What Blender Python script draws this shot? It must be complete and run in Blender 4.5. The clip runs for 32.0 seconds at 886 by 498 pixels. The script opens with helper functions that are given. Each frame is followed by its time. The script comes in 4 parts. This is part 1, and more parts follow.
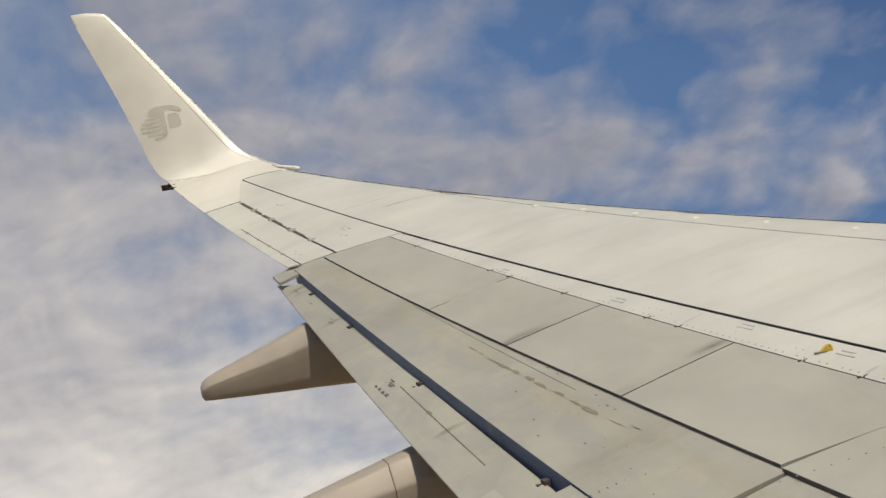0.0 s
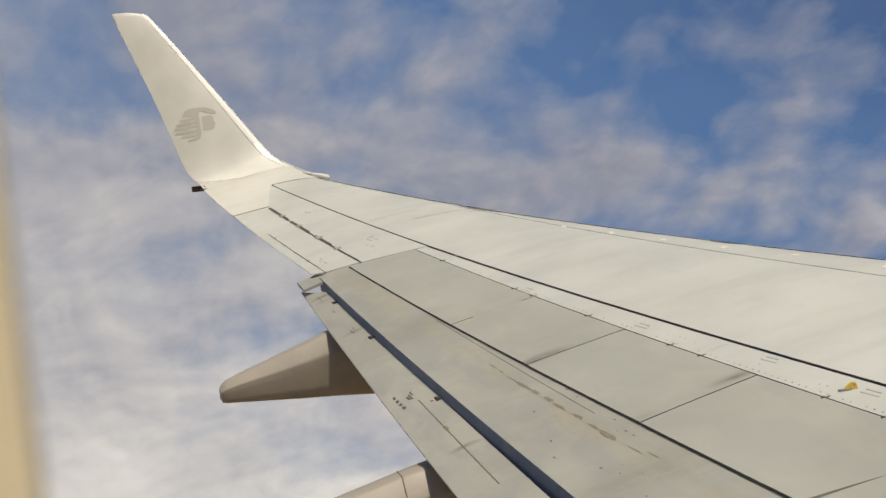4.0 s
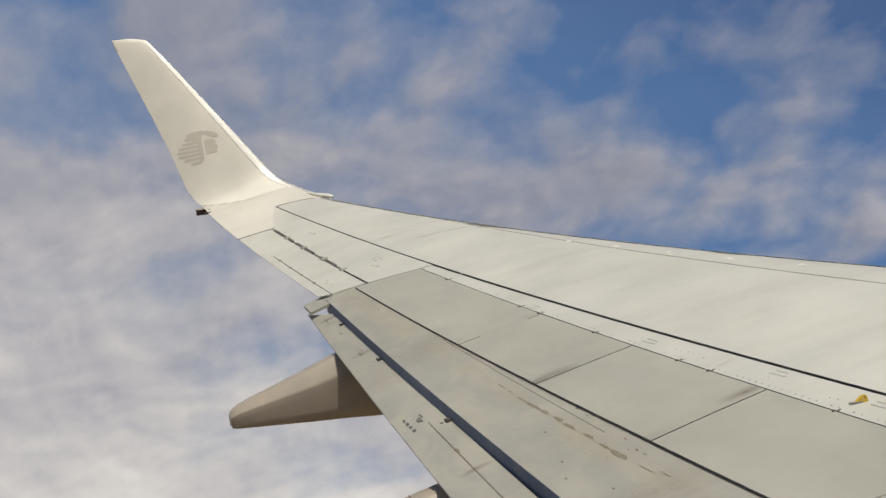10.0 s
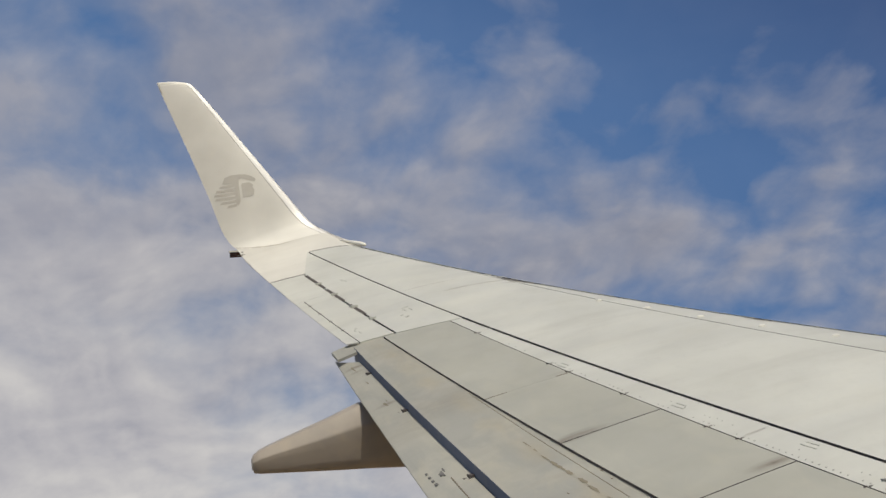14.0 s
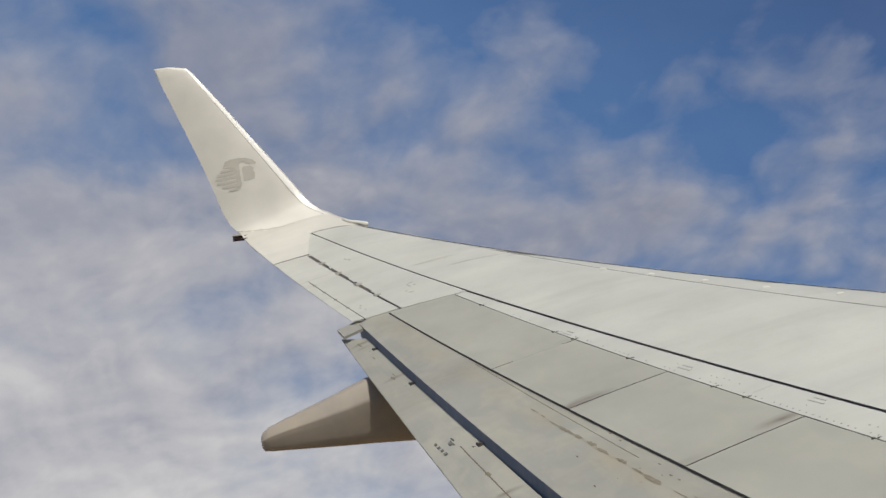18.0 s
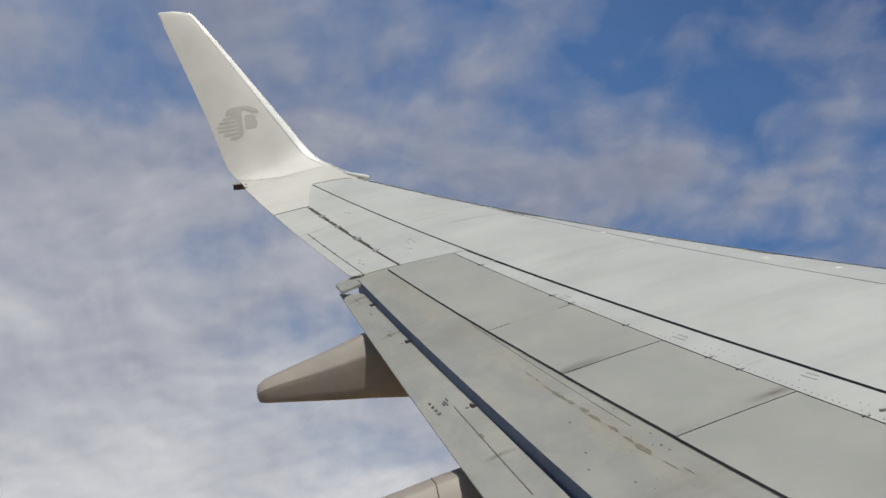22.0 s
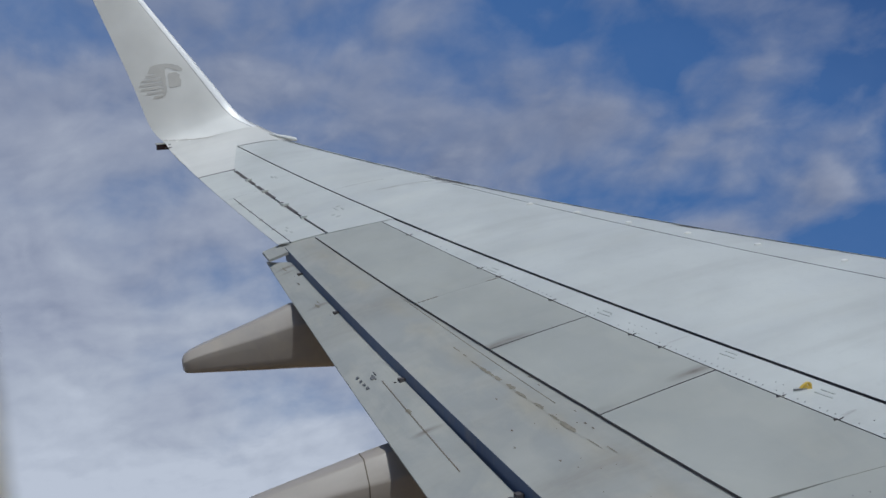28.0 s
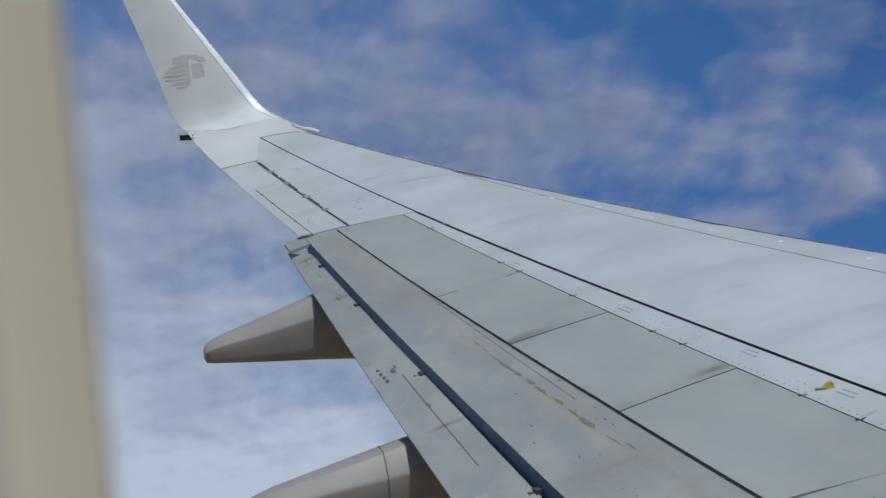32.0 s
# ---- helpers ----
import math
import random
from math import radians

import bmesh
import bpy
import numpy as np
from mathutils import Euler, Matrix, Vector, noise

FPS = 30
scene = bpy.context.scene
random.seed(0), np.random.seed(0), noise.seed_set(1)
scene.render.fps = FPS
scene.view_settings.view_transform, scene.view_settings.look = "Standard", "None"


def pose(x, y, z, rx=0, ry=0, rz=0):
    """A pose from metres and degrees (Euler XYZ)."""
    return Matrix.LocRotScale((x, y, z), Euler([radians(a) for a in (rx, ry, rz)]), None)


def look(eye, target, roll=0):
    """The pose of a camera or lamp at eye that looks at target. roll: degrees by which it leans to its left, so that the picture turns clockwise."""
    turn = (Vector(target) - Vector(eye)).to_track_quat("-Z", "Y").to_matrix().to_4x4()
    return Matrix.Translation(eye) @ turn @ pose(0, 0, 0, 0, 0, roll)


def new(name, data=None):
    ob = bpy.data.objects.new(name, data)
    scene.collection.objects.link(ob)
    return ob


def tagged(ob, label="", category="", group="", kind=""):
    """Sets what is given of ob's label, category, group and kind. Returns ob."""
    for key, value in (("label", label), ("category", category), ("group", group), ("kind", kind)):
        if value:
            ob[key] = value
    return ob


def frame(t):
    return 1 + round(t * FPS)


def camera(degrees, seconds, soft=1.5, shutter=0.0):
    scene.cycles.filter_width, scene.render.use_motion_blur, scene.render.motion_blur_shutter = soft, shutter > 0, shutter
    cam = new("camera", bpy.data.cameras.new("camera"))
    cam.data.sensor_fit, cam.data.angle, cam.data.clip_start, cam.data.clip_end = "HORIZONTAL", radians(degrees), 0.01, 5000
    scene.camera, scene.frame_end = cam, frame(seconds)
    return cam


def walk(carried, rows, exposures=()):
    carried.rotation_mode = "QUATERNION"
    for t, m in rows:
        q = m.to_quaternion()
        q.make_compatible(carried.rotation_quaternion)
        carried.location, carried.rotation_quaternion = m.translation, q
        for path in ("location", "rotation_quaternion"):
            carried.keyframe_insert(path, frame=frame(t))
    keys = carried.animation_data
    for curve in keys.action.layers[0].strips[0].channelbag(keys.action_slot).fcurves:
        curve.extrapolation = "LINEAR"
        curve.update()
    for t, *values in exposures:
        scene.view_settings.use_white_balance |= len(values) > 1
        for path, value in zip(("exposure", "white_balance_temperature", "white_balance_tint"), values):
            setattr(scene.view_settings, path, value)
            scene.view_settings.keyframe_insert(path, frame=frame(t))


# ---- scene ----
# The left wing of an airliner in a climbing turn, seen through a cabin window.
# Airplane axes: x ahead, y outboard along the left wing, z up. BANK leans the airplane into its turn over level ground.
BANK = pose(0, 0, 0, 21.5, 0, 0)

# ---- camera ----
cam = camera(47.0, 32.0)
cam.data.dof.use_dof = True
cam.data.dof.focus_distance = 13.0
cam.data.dof.aperture_fstop = 9.0

# seconds, x, y, z, yaw, pitch, roll in the airplane's axes
SHOTS = [
    (0.0, -11.0850, 1.7262, 1.9668, -16.86, -3.95, -9.27),
    (0.5, -11.0862, 1.7233, 1.9580, -17.20, -4.02, -9.36),
    (1.0, -11.0875, 1.7270, 1.9771, -17.48, -4.09, -8.90),
    (1.5, -11.0888, 1.7308, 1.9747, -17.07, -4.66, -7.79),
    (2.0, -11.0900, 1.7297, 1.9671, -16.90, -4.90, -7.45),
    (2.5, -11.0933, 1.7306, 1.9728, -16.78, -5.10, -7.02),
    (3.0, -11.0966, 1.7318, 1.9707, -16.57, -4.20, -6.65),
    (3.5, -11.0980, 1.7312, 1.9656, -16.04, -3.31, -6.46),
    (5.5, -11.1006, 1.7286, 1.9701, -15.18, -2.60, -5.95),
    (6.0, -11.1006, 1.7288, 1.9764, -15.29, -2.61, -6.07),
    (6.5, -11.0960, 1.7275, 1.9756, -15.87, -2.42, -6.86),
    (7.0, -11.0905, 1.7292, 1.9928, -16.27, -1.73, -7.01),
    (7.5, -11.0850, 1.7296, 2.0117, -16.27, -1.50, -7.18),
    (8.0, -11.0850, 1.7308, 2.0330, -16.23, -1.43, -7.18),
    (8.5, -11.0850, 1.7314, 2.0496, -16.09, -1.33, -7.24),
    (9.0, -11.0850, 1.7316, 2.0684, -16.19, -1.24, -7.31),
    (9.5, -11.0850, 1.7324, 2.0719, -15.79, -1.52, -7.40),
    (10.0, -11.0850, 1.7301, 2.0566, -15.39, -2.32, -7.91),
    (10.5, -11.0850, 1.7289, 2.0469, -14.38, -2.23, -6.73),
    (11.0, -11.0850, 1.7288, 2.0494, -14.26, -0.67, -5.00),
    (11.5, -11.0850, 1.7287, 2.0531, -14.00, -0.03, -4.99),
    (12.0, -11.0850, 1.7298, 2.0646, -13.90, 0.33, -5.20),
    (12.5, -11.0850, 1.7296, 2.0665, -13.85, 0.35, -5.28),
    (13.0, -11.0850, 1.7301, 2.0787, -13.81, 0.39, -5.38),
    (13.5, -11.0850, 1.7312, 2.0803, -13.82, 0.19, -5.38),
    (14.0, -11.0850, 1.7296, 2.0730, -13.99, 0.73, -5.42),
    (14.5, -11.0850, 1.7296, 2.0585, -14.17, 0.54, -5.19),
    (16.5, -11.0850, 1.7289, 1.9501, -14.25, 0.41, -5.26),
    (17.0, -11.0850, 1.7280, 1.9265, -14.60, 0.28, -7.55),
    (17.5, -11.0850, 1.7268, 1.9316, -13.79, 0.09, -7.78),
    (18.0, -11.0850, 1.7301, 1.9595, -13.68, -0.12, -7.32),
    (18.5, -11.0850, 1.7291, 1.9730, -13.25, -0.80, -6.68),
    (19.0, -11.0850, 1.7290, 1.9930, -13.24, -1.94, -6.17),
    (19.5, -11.0850, 1.7288, 2.0122, -13.42, -1.99, -5.90),
    (20.0, -11.0850, 1.7288, 2.0200, -13.38, -2.35, -5.72),
    (20.5, -11.0850, 1.7303, 2.0295, -13.38, -2.51, -5.64),
    (21.0, -11.0850, 1.7296, 2.0348, -13.24, -2.62, -5.54),
    (21.5, -11.0850, 1.7299, 2.0439, -13.30, -2.93, -5.45),
    (22.0, -11.0850, 1.7299, 2.0521, -13.43, -2.93, -5.29),
    (22.5, -11.0850, 1.7314, 2.0569, -13.22, -2.91, -5.50),
    (23.0, -11.0850, 1.7307, 2.0648, -13.08, -2.83, -5.55),
    (23.5, -11.0850, 1.7313, 2.0743, -13.29, -3.14, -5.54),
    (24.0, -11.0850, 1.7312, 2.0852, -13.34, -3.04, -5.65),
    (24.5, -11.0850, 1.7320, 2.0924, -13.70, -2.24, -4.60),
    (25.0, -11.0850, 1.7297, 2.0952, -15.94, -1.69, -4.20),
    (25.5, -11.0850, 1.7295, 2.0970, -17.29, -1.64, -4.91),
    (26.0, -11.0850, 1.7263, 2.1021, -17.31, -1.97, -5.10),
    (26.5, -11.0880, 1.7325, 2.1453, -17.46, -3.92, -4.75),
    (28.5, -11.1020, 1.7333, 2.2702, -17.37, -6.08, -4.38),
    (29.0, -11.1040, 1.7335, 2.2792, -16.77, -5.74, -4.29),
    (29.5, -11.1045, 1.7324, 2.2754, -16.64, -5.64, -4.35),
    (30.0, -11.1050, 1.7309, 2.2709, -17.26, -6.01, -3.86),
    (30.5, -11.1060, 1.7320, 2.2734, -17.31, -6.31, -3.77),
    (31.0, -11.1070, 1.7310, 2.2678, -17.47, -6.29, -3.77),
    (31.5, -11.1088, 1.7335, 2.2739, -16.82, -6.33, -3.95),
    (32.0, -11.1105, 1.7327, 2.2710, -16.24, -6.42, -3.88),
]


def held(x, y, z, yaw, pitch, roll):
    return BANK @ pose(x, y, z, 0, 0, yaw) @ pose(0, 0, 0, 90 + pitch, 0, 0) @ pose(0, 0, 0, 0, 0, roll)


EXPOSURES = [(0.0, -0.05, 6900, 10), (8.0, -0.05, 6800, 10), (12.0, -0.1, 6700, 10), (17.0, -0.12, 6450, 10), (20.0, -0.16, 6300, 10), (24.0, -0.32, 5850, 10), (26.0, -0.38, 5650, 10), (28.5, -0.50, 5300, 10), (32.0, -0.54, 5180, 10)]
walk(cam, [(s[0], held(*s[1:])) for s in SHOTS], EXPOSURES)

# ---- light ----
SUN_AIR = Vector((0.12, -0.27, 0.95)).normalized()  # towards the sun, airplane axes
SUN_DIR = (BANK.to_3x3() @ SUN_AIR).normalized()
world = bpy.data.worlds.new("sky")
scene.world = world
world.use_nodes = True
wn = world.node_tree.nodes
sky = wn.new("ShaderNodeTexSky")
sky.sky_type = "NISHITA"
sky.sun_disc = False
sky.sun_elevation = math.asin(SUN_DIR.z)
sky.sun_rotation = math.atan2(SUN_DIR.x, SUN_DIR.y)
wn["Background"].inputs["Strength"].default_value = 0.06
world.node_tree.links.new(sky.outputs[0], wn["Background"].inputs["Color"])
sun_data = bpy.data.lights.new("sun", "SUN")
sun_data.energy, sun_data.angle, sun_data.color = 3.0, radians(0.5), (1.0, 0.92, 0.76)
sun = new("sun", sun_data)
sun.matrix_world = look((0, 0, 30), Vector((0, 0, 30)) - SUN_DIR)


# added fill lamp brightens the window surround, as daylight from unseen windows opposite
across = bpy.data.lights.new("surround_fill", "AREA")
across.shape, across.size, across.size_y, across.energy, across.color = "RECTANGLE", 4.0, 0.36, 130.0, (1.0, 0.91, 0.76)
across_ob = new("surround_fill", across)
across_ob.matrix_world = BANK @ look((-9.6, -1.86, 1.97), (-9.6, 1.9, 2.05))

# ---- materials ----
def nodes_of(name):
    m = bpy.data.materials.new(name)
    m.use_nodes = True
    t = m.node_tree
    return m, t, t.nodes["Principled BSDF"]


def link(t, a, b):
    t.links.new(a, b)


def noise_at(t, scale, detail=4.0, rough=0.55, stretch=(1, 1, 1), turn=0.0, distort=0.0):
    co = t.nodes.new("ShaderNodeTexCoord")
    mp = t.nodes.new("ShaderNodeMapping")
    mp.inputs["Scale"].default_value = stretch
    mp.inputs["Rotation"].default_value = (0, 0, turn)
    tx = t.nodes.new("ShaderNodeTexNoise")
    tx.inputs["Scale"].default_value, tx.inputs["Detail"].default_value = scale, detail
    tx.inputs["Roughness"].default_value, tx.inputs["Distortion"].default_value = rough, distort
    link(t, co.outputs["Object"], mp.inputs["Vector"])
    link(t, mp.outputs[0], tx.inputs["Vector"])
    return tx.outputs["Fac"]


def ramp(t, fac, stops):
    r = t.nodes.new("ShaderNodeValToRGB")
    el = r.color_ramp.elements
    while len(el) < len(stops):
        el.new(0.5)
    for e, (p, c) in zip(el, stops):
        e.position, e.color = p, (*c, 1) if len(c) == 3 else c
    link(t, fac, r.inputs["Fac"])
    return r.outputs["Color"]


def mixed(t, fac, a, b, kind="MIX"):
    n = t.nodes.new("ShaderNodeMix")
    n.data_type, n.blend_type = "RGBA", kind
    for key, v in (("Factor", fac), ("A", a), ("B", b)):
        s = n.inputs[0] if key == "Factor" else n.inputs[6 if key == "A" else 7]
        if isinstance(v, (int, float)):
            s.default_value = v
        elif isinstance(v, tuple):
            s.default_value = (*v, 1)
        else:
            link(t, v, s)
    return n.outputs[2]


def bump(t, bsdf, fac, strength=0.1, distance=0.01):
    b = t.nodes.new("ShaderNodeBump")
    b.inputs["Strength"].default_value, b.inputs["Distance"].default_value = strength, distance
    link(t, fac, b.inputs["Height"])
    link(t, b.outputs[0], bsdf.inputs["Normal"])


def paint(name, colour, dirt=(0.30, 0.27, 0.22), amount=0.35, rough=0.42, metal=0.0, streak=(0.55, 5.0, 1.0), stains=(), trail=None, mottle=0.0, streaks=0.0):
    """Painted metal: broad faded clouds, streaks along the airflow, fine grime."""
    m, t, b = nodes_of(name)
    broad = ramp(t, noise_at(t, 0.9, 3), [(0.35, tuple(c * 0.90 for c in colour)), (0.70, tuple(min(1, c * 1.06) for c in colour))])
    flow = ramp(t, noise_at(t, 1.6, 5, 0.6, streak, 0.12), [(0.50, (0, 0, 0)), (0.78, (amount, amount, amount))])
    fine = ramp(t, noise_at(t, 14.0, 6, 0.7), [(0.52, (0, 0, 0)), (0.80, (amount * 0.5,) * 3)])
    c1 = mixed(t, flow, broad, dirt)
    c2 = mixed(t, fine, c1, dirt)
    if streaks:
        wash = ramp(t, noise_at(t, 0.9, 4, 0.5, (0.28, 1.25, 1.0), 0.30), [(0.47, (0, 0, 0)), (0.64, (streaks,) * 3)])
        c2 = mixed(t, wash, c2, tuple(c * f for c, f in zip(colour, (0.74, 0.75, 0.79))))
        chalk = ramp(t, noise_at(t, 1.5, 5, 0.55, (0.32, 1.2, 1.0), 0.26), [(0.50, (0, 0, 0)), (0.70, (streaks,) * 3)])
        c2 = mixed(t, chalk, c2, tuple(min(0.8, c * f) for c, f in zip(colour, (1.16, 1.13, 1.06))))
    if mottle:
        patches = ramp(t, noise_at(t, 2.6, 5, 0.55, (1.0, 0.7, 1.0), 0.2, 0.6), [(0.40, (mottle,) * 3), (0.56, (0, 0, 0))])
        c2 = mixed(t, patches, c2, tuple(c * f for c, f in zip(colour, (0.66, 0.69, 0.76))))
        worn = ramp(t, noise_at(t, 3.4, 6, 0.6, (1.3, 0.6, 1.0), 0.15, 0.4), [(0.55, (0, 0, 0)), (0.72, (mottle,) * 3)])
        c2 = mixed(t, worn, c2, tuple(c * f for c, f in zip(colour, (1.20, 1.15, 1.02))))
    for x, y, z, r, deep in stains:
        co = t.nodes.new("ShaderNodeTexCoord")
        off = t.nodes.new("ShaderNodeVectorMath")
        off.operation = "SUBTRACT"
        off.inputs[1].default_value = (x, y, z)
        squash = t.nodes.new("ShaderNodeVectorMath")
        squash.operation = "MULTIPLY"
        squash.inputs[1].default_value = (0.45, 1.6, 0.3)
        size = t.nodes.new("ShaderNodeVectorMath")
        size.operation = "LENGTH"
        link(t, co.outputs["Object"], off.inputs[0])
        link(t, off.outputs[0], squash.inputs[0])
        link(t, squash.outputs[0], size.inputs[0])
        near = ramp(t, size.outputs["Value"], [(0.0, (deep,) * 3), (r, (0, 0, 0))])
        patchy = ramp(t, noise_at(t, 9.0, 5, 0.6, (0.5, 2.0, 1.0)), [(0.30, (0.35,) * 3), (0.65, (1, 1, 1))])
        c2 = mixed(t, mixed(t, 1.0, near, patchy, "MULTIPLY"), c2, (0.12, 0.085, 0.06))
    if trail:
        slope, start = trail  # a tan haze of grime along the span
        co = t.nodes.new("ShaderNodeTexCoord")
        sp = t.nodes.new("ShaderNodeSeparateXYZ")
        link(t, co.outputs["Object"], sp.inputs[0])
        ops = []
        for op, a, c, d in (("MULTIPLY_ADD", "Y", -slope, -start), ("ADD", None, "X", None), ("ABSOLUTE", None, None, None)):
            n = t.nodes.new("ShaderNodeMath")
            n.operation = op
            if a:
                link(t, sp.outputs[a], n.inputs[0])
            else:
                link(t, ops[-1].outputs[0], n.inputs[0])
            if c == "X":
                link(t, sp.outputs["X"], n.inputs[1])
            elif c is not None:
                n.inputs[1].default_value = c
            if d is not None:
                n.inputs[2].default_value = d
            ops.append(n)
        haze = ramp(t, ops[-1].outputs[0], [(0.0, (0.55,) * 3), (0.17, (0, 0, 0))])
        c2 = mixed(t, mixed(t, 1.0, haze, ramp(t, noise_at(t, 2.0, 4), [(0.4, (0, 0, 0)), (0.7, (1, 1, 1))]), "MULTIPLY"), c2, (0.42, 0.36, 0.24))
    link(t, c2, b.inputs["Base Color"])
    rr = ramp(t, noise_at(t, 3.0, 4), [(0.3, (rough * 0.85,) * 3), (0.7, (min(1, rough * 1.25),) * 3)])
    link(t, rr, b.inputs["Roughness"])
    b.inputs["Metallic"].default_value = metal
    bump(t, b, noise_at(t, 0.8, 3), 0.12, 0.02)
    return m


WING_PAINT = paint("wing_paint", (0.625, 0.632, 0.590), dirt=(0.33, 0.32, 0.285), amount=0.25, streak=(0.35, 2.4, 1.0), streaks=0.26,
                   stains=[(-7.20, 13.76, 1.75, 0.13, 0.7), (-7.42, 14.18, 1.84, 0.08, 0.4), (-7.32, 13.32, 1.76, 0.10, 0.5), (-5.80, 10.54, 1.23, 0.07, 0.6)])
PANEL_PAINT = paint("panel_paint", (0.455, 0.455, 0.405), amount=0.09, mottle=0.16, stains=[(-8.30, 9.17, 0.64, 0.13, 0.85), (-8.44, 9.16, 0.60, 0.07, 0.6), (-7.42, 7.88, 0.56, 0.11, 0.85), (-8.15, 7.84, 0.40, 0.09, 0.35), (-7.9, 10.35, 0.9, 0.10, 0.3)])
FLAP_PAINT = paint("flap_paint", (0.425, 0.42, 0.375), dirt=(0.24, 0.20, 0.15), amount=0.16, mottle=0.38, trail=(-0.172, -7.075),
                   stains=[(-9.17, 8.60, 0.20, 0.07, 0.8), (-9.50, 12.32, 1.04, 0.07, 0.75), (-9.52, 12.20, 1.02, 0.05, 0.6), (-9.39, 11.22, 0.78, 0.07, 0.75), (-8.62, 12.2, 1.30, 0.45, 0.22), (-8.95, 10.6, 0.82, 0.5, 0.25), (-8.45, 7.3, 0.16, 0.35, 0.3)])
TIP_PAINT = paint("tip_paint", (0.72, 0.705, 0.655), amount=0.09)
WINGLET_PAINT = paint("winglet_paint", (0.86, 0.845, 0.79), amount=0.05, rough=0.38)
FAIRING_PAINT = paint("fairing_paint", (0.43, 0.38, 0.325), amount=0.3, mottle=0.3)
FLAP_GRIME = paint("flap_grime", (0.25, 0.225, 0.17), dirt=(0.38, 0.34, 0.27), amount=0.6, rough=0.7)
BARE_METAL = paint("bare_metal", (0.84, 0.835, 0.82), amount=0.04, rough=0.52, metal=0.45)
# the flap slot's blue skylit shade, put into a colour
SLOT_SHADE = paint("slot_shade", (0.10, 0.14, 0.23), amount=0.3, rough=0.6)
SEAL = paint("seal_rubber", (0.095, 0.084, 0.082), amount=0.2, rough=0.7)
JOINT_PAINT = paint("joint_paint", (0.46, 0.45, 0.42), amount=0.2, rough=0.5)
WORN_JOINT = paint("worn_joint", (0.24, 0.22, 0.20), amount=0.4, rough=0.7)
WORN_SEAL = paint("worn_seal", (0.48, 0.44, 0.38), amount=0.3, rough=0.7)
OIL = paint("oil_streak", (0.55, 0.545, 0.515), amount=0.5, rough=0.5)
EDGE_BROWN = paint("edge_brown", (0.21, 0.19, 0.175), dirt=(0.45, 0.42, 0.38), amount=0.6, rough=0.6)
GRIME = paint("grime", (0.17, 0.14, 0.10), amount=0.4, rough=0.8)
STENCIL = paint("stencil_ink", (0.15, 0.15, 0.15), amount=0.3, rough=0.6)
RIVET_PAINT = paint("rivet_heads", (0.33, 0.33, 0.32), amount=0.4, rough=0.6)
FAINT_INK = paint("faint_ink", (0.555, 0.565, 0.53), amount=0.3, rough=0.6)
EMBLEM = paint("emblem_grey", (0.66, 0.635, 0.58), amount=0.1, rough=0.35)
YELLOW = paint("yellow_enamel", (0.82, 0.56, 0.07), amount=0.15, rough=0.4)
LAMP_RED = paint("dark_lens", (0.05, 0.015, 0.012), amount=0.1, rough=0.15)
LINER = paint("cabin_liner", (0.88, 0.78, 0.58), amount=0.1, rough=0.6)
lt = LINER.node_tree
glow = lt.nodes.new("ShaderNodeBsdfTranslucent")
glow.inputs["Color"].default_value = (0.99, 0.88, 0.66, 1)
blend = lt.nodes.new("ShaderNodeMixShader")
blend.inputs[0].default_value = 0.5
link(lt, lt.nodes["Principled BSDF"].outputs[0], blend.inputs[1])
link(lt, glow.outputs[0], blend.inputs[2])
link(lt, blend.outputs[0], lt.nodes["Material Output"].inputs["Surface"])
LIP = paint("rubber_lip", (0.40, 0.385, 0.33), amount=0.2, rough=0.7)
SKIN = paint("fuselage_paint", (0.70, 0.70, 0.69), amount=0.1, rough=0.35)


# ---- shapes ----
def part(name, bm, material, parent, label="", smooth=False, rim=None):
    me = bpy.data.meshes.new(name)
    bmesh.ops.recalc_face_normals(bm, faces=bm.faces)
    bm.to_mesh(me)
    bm.free()
    for p in me.polygons:
        p.use_smooth = smooth
    me.materials.append(material)
    me.materials.append(rim or SEAL)
    ob = new(name, me)
    if parent is not None:
        ob.parent = parent
    if label:
        tagged(ob, label)
    return ob


def thing(name, label, category, kind="", m=None):
    ob = new(name)
    ob.matrix_world = BANK if m is None else m
    return tagged(ob, label, category, kind=kind)


def box(bm, centre, size, turn=0.0):
    m = Matrix.Translation(centre) @ Matrix.Rotation(turn, 4, "Z") @ Matrix.Diagonal((*size, 1))
    return bmesh.ops.create_cube(bm, size=1.0, matrix=m)


# ---- the wing's form ----
def chord(y):
    return 4.9934 - 0.3256 * (y - 5.8)


def x_lead(y):
    return -0.532 * y


def rise(y):
    q = y - 1.9
    p = max(y, 4.5) - 10.0
    return 0.12338 * q - 0.002377 * q * q + 0.000365 * q ** 3 + (-0.000185 * p ** 3 -0.000904 * p * p +0.014501 * p -0.001991)


def half_foil(f):
    return 0.55 * (0.2969 * math.sqrt(f) - 0.126 * f - 0.3516 * f * f + 0.2843 * f ** 3 - 0.1015 * f ** 4)


def top(x, y):
    """The wing's upper surface."""
    c = chord(y)
    f = min(max((x_lead(y) - x) / c, 0.0), 1.25)
    return rise(y) + c * (half_foil(f) - 0.0933 * f)


def under(x, y):
    c = chord(y)
    f = min(max((x_lead(y) - x) / c, 0.0), 1.0)
    return rise(y) + c * (-0.85 * half_foil(f) - 0.0933 * f)


def x_front(y):
    return min(-0.3960 * y - 2.0890, x_lead(y) - 0.054 * chord(y) - 0.03)


def x_spar(y):
    return -0.0020 * y * y - 0.2410 * y - 4.955


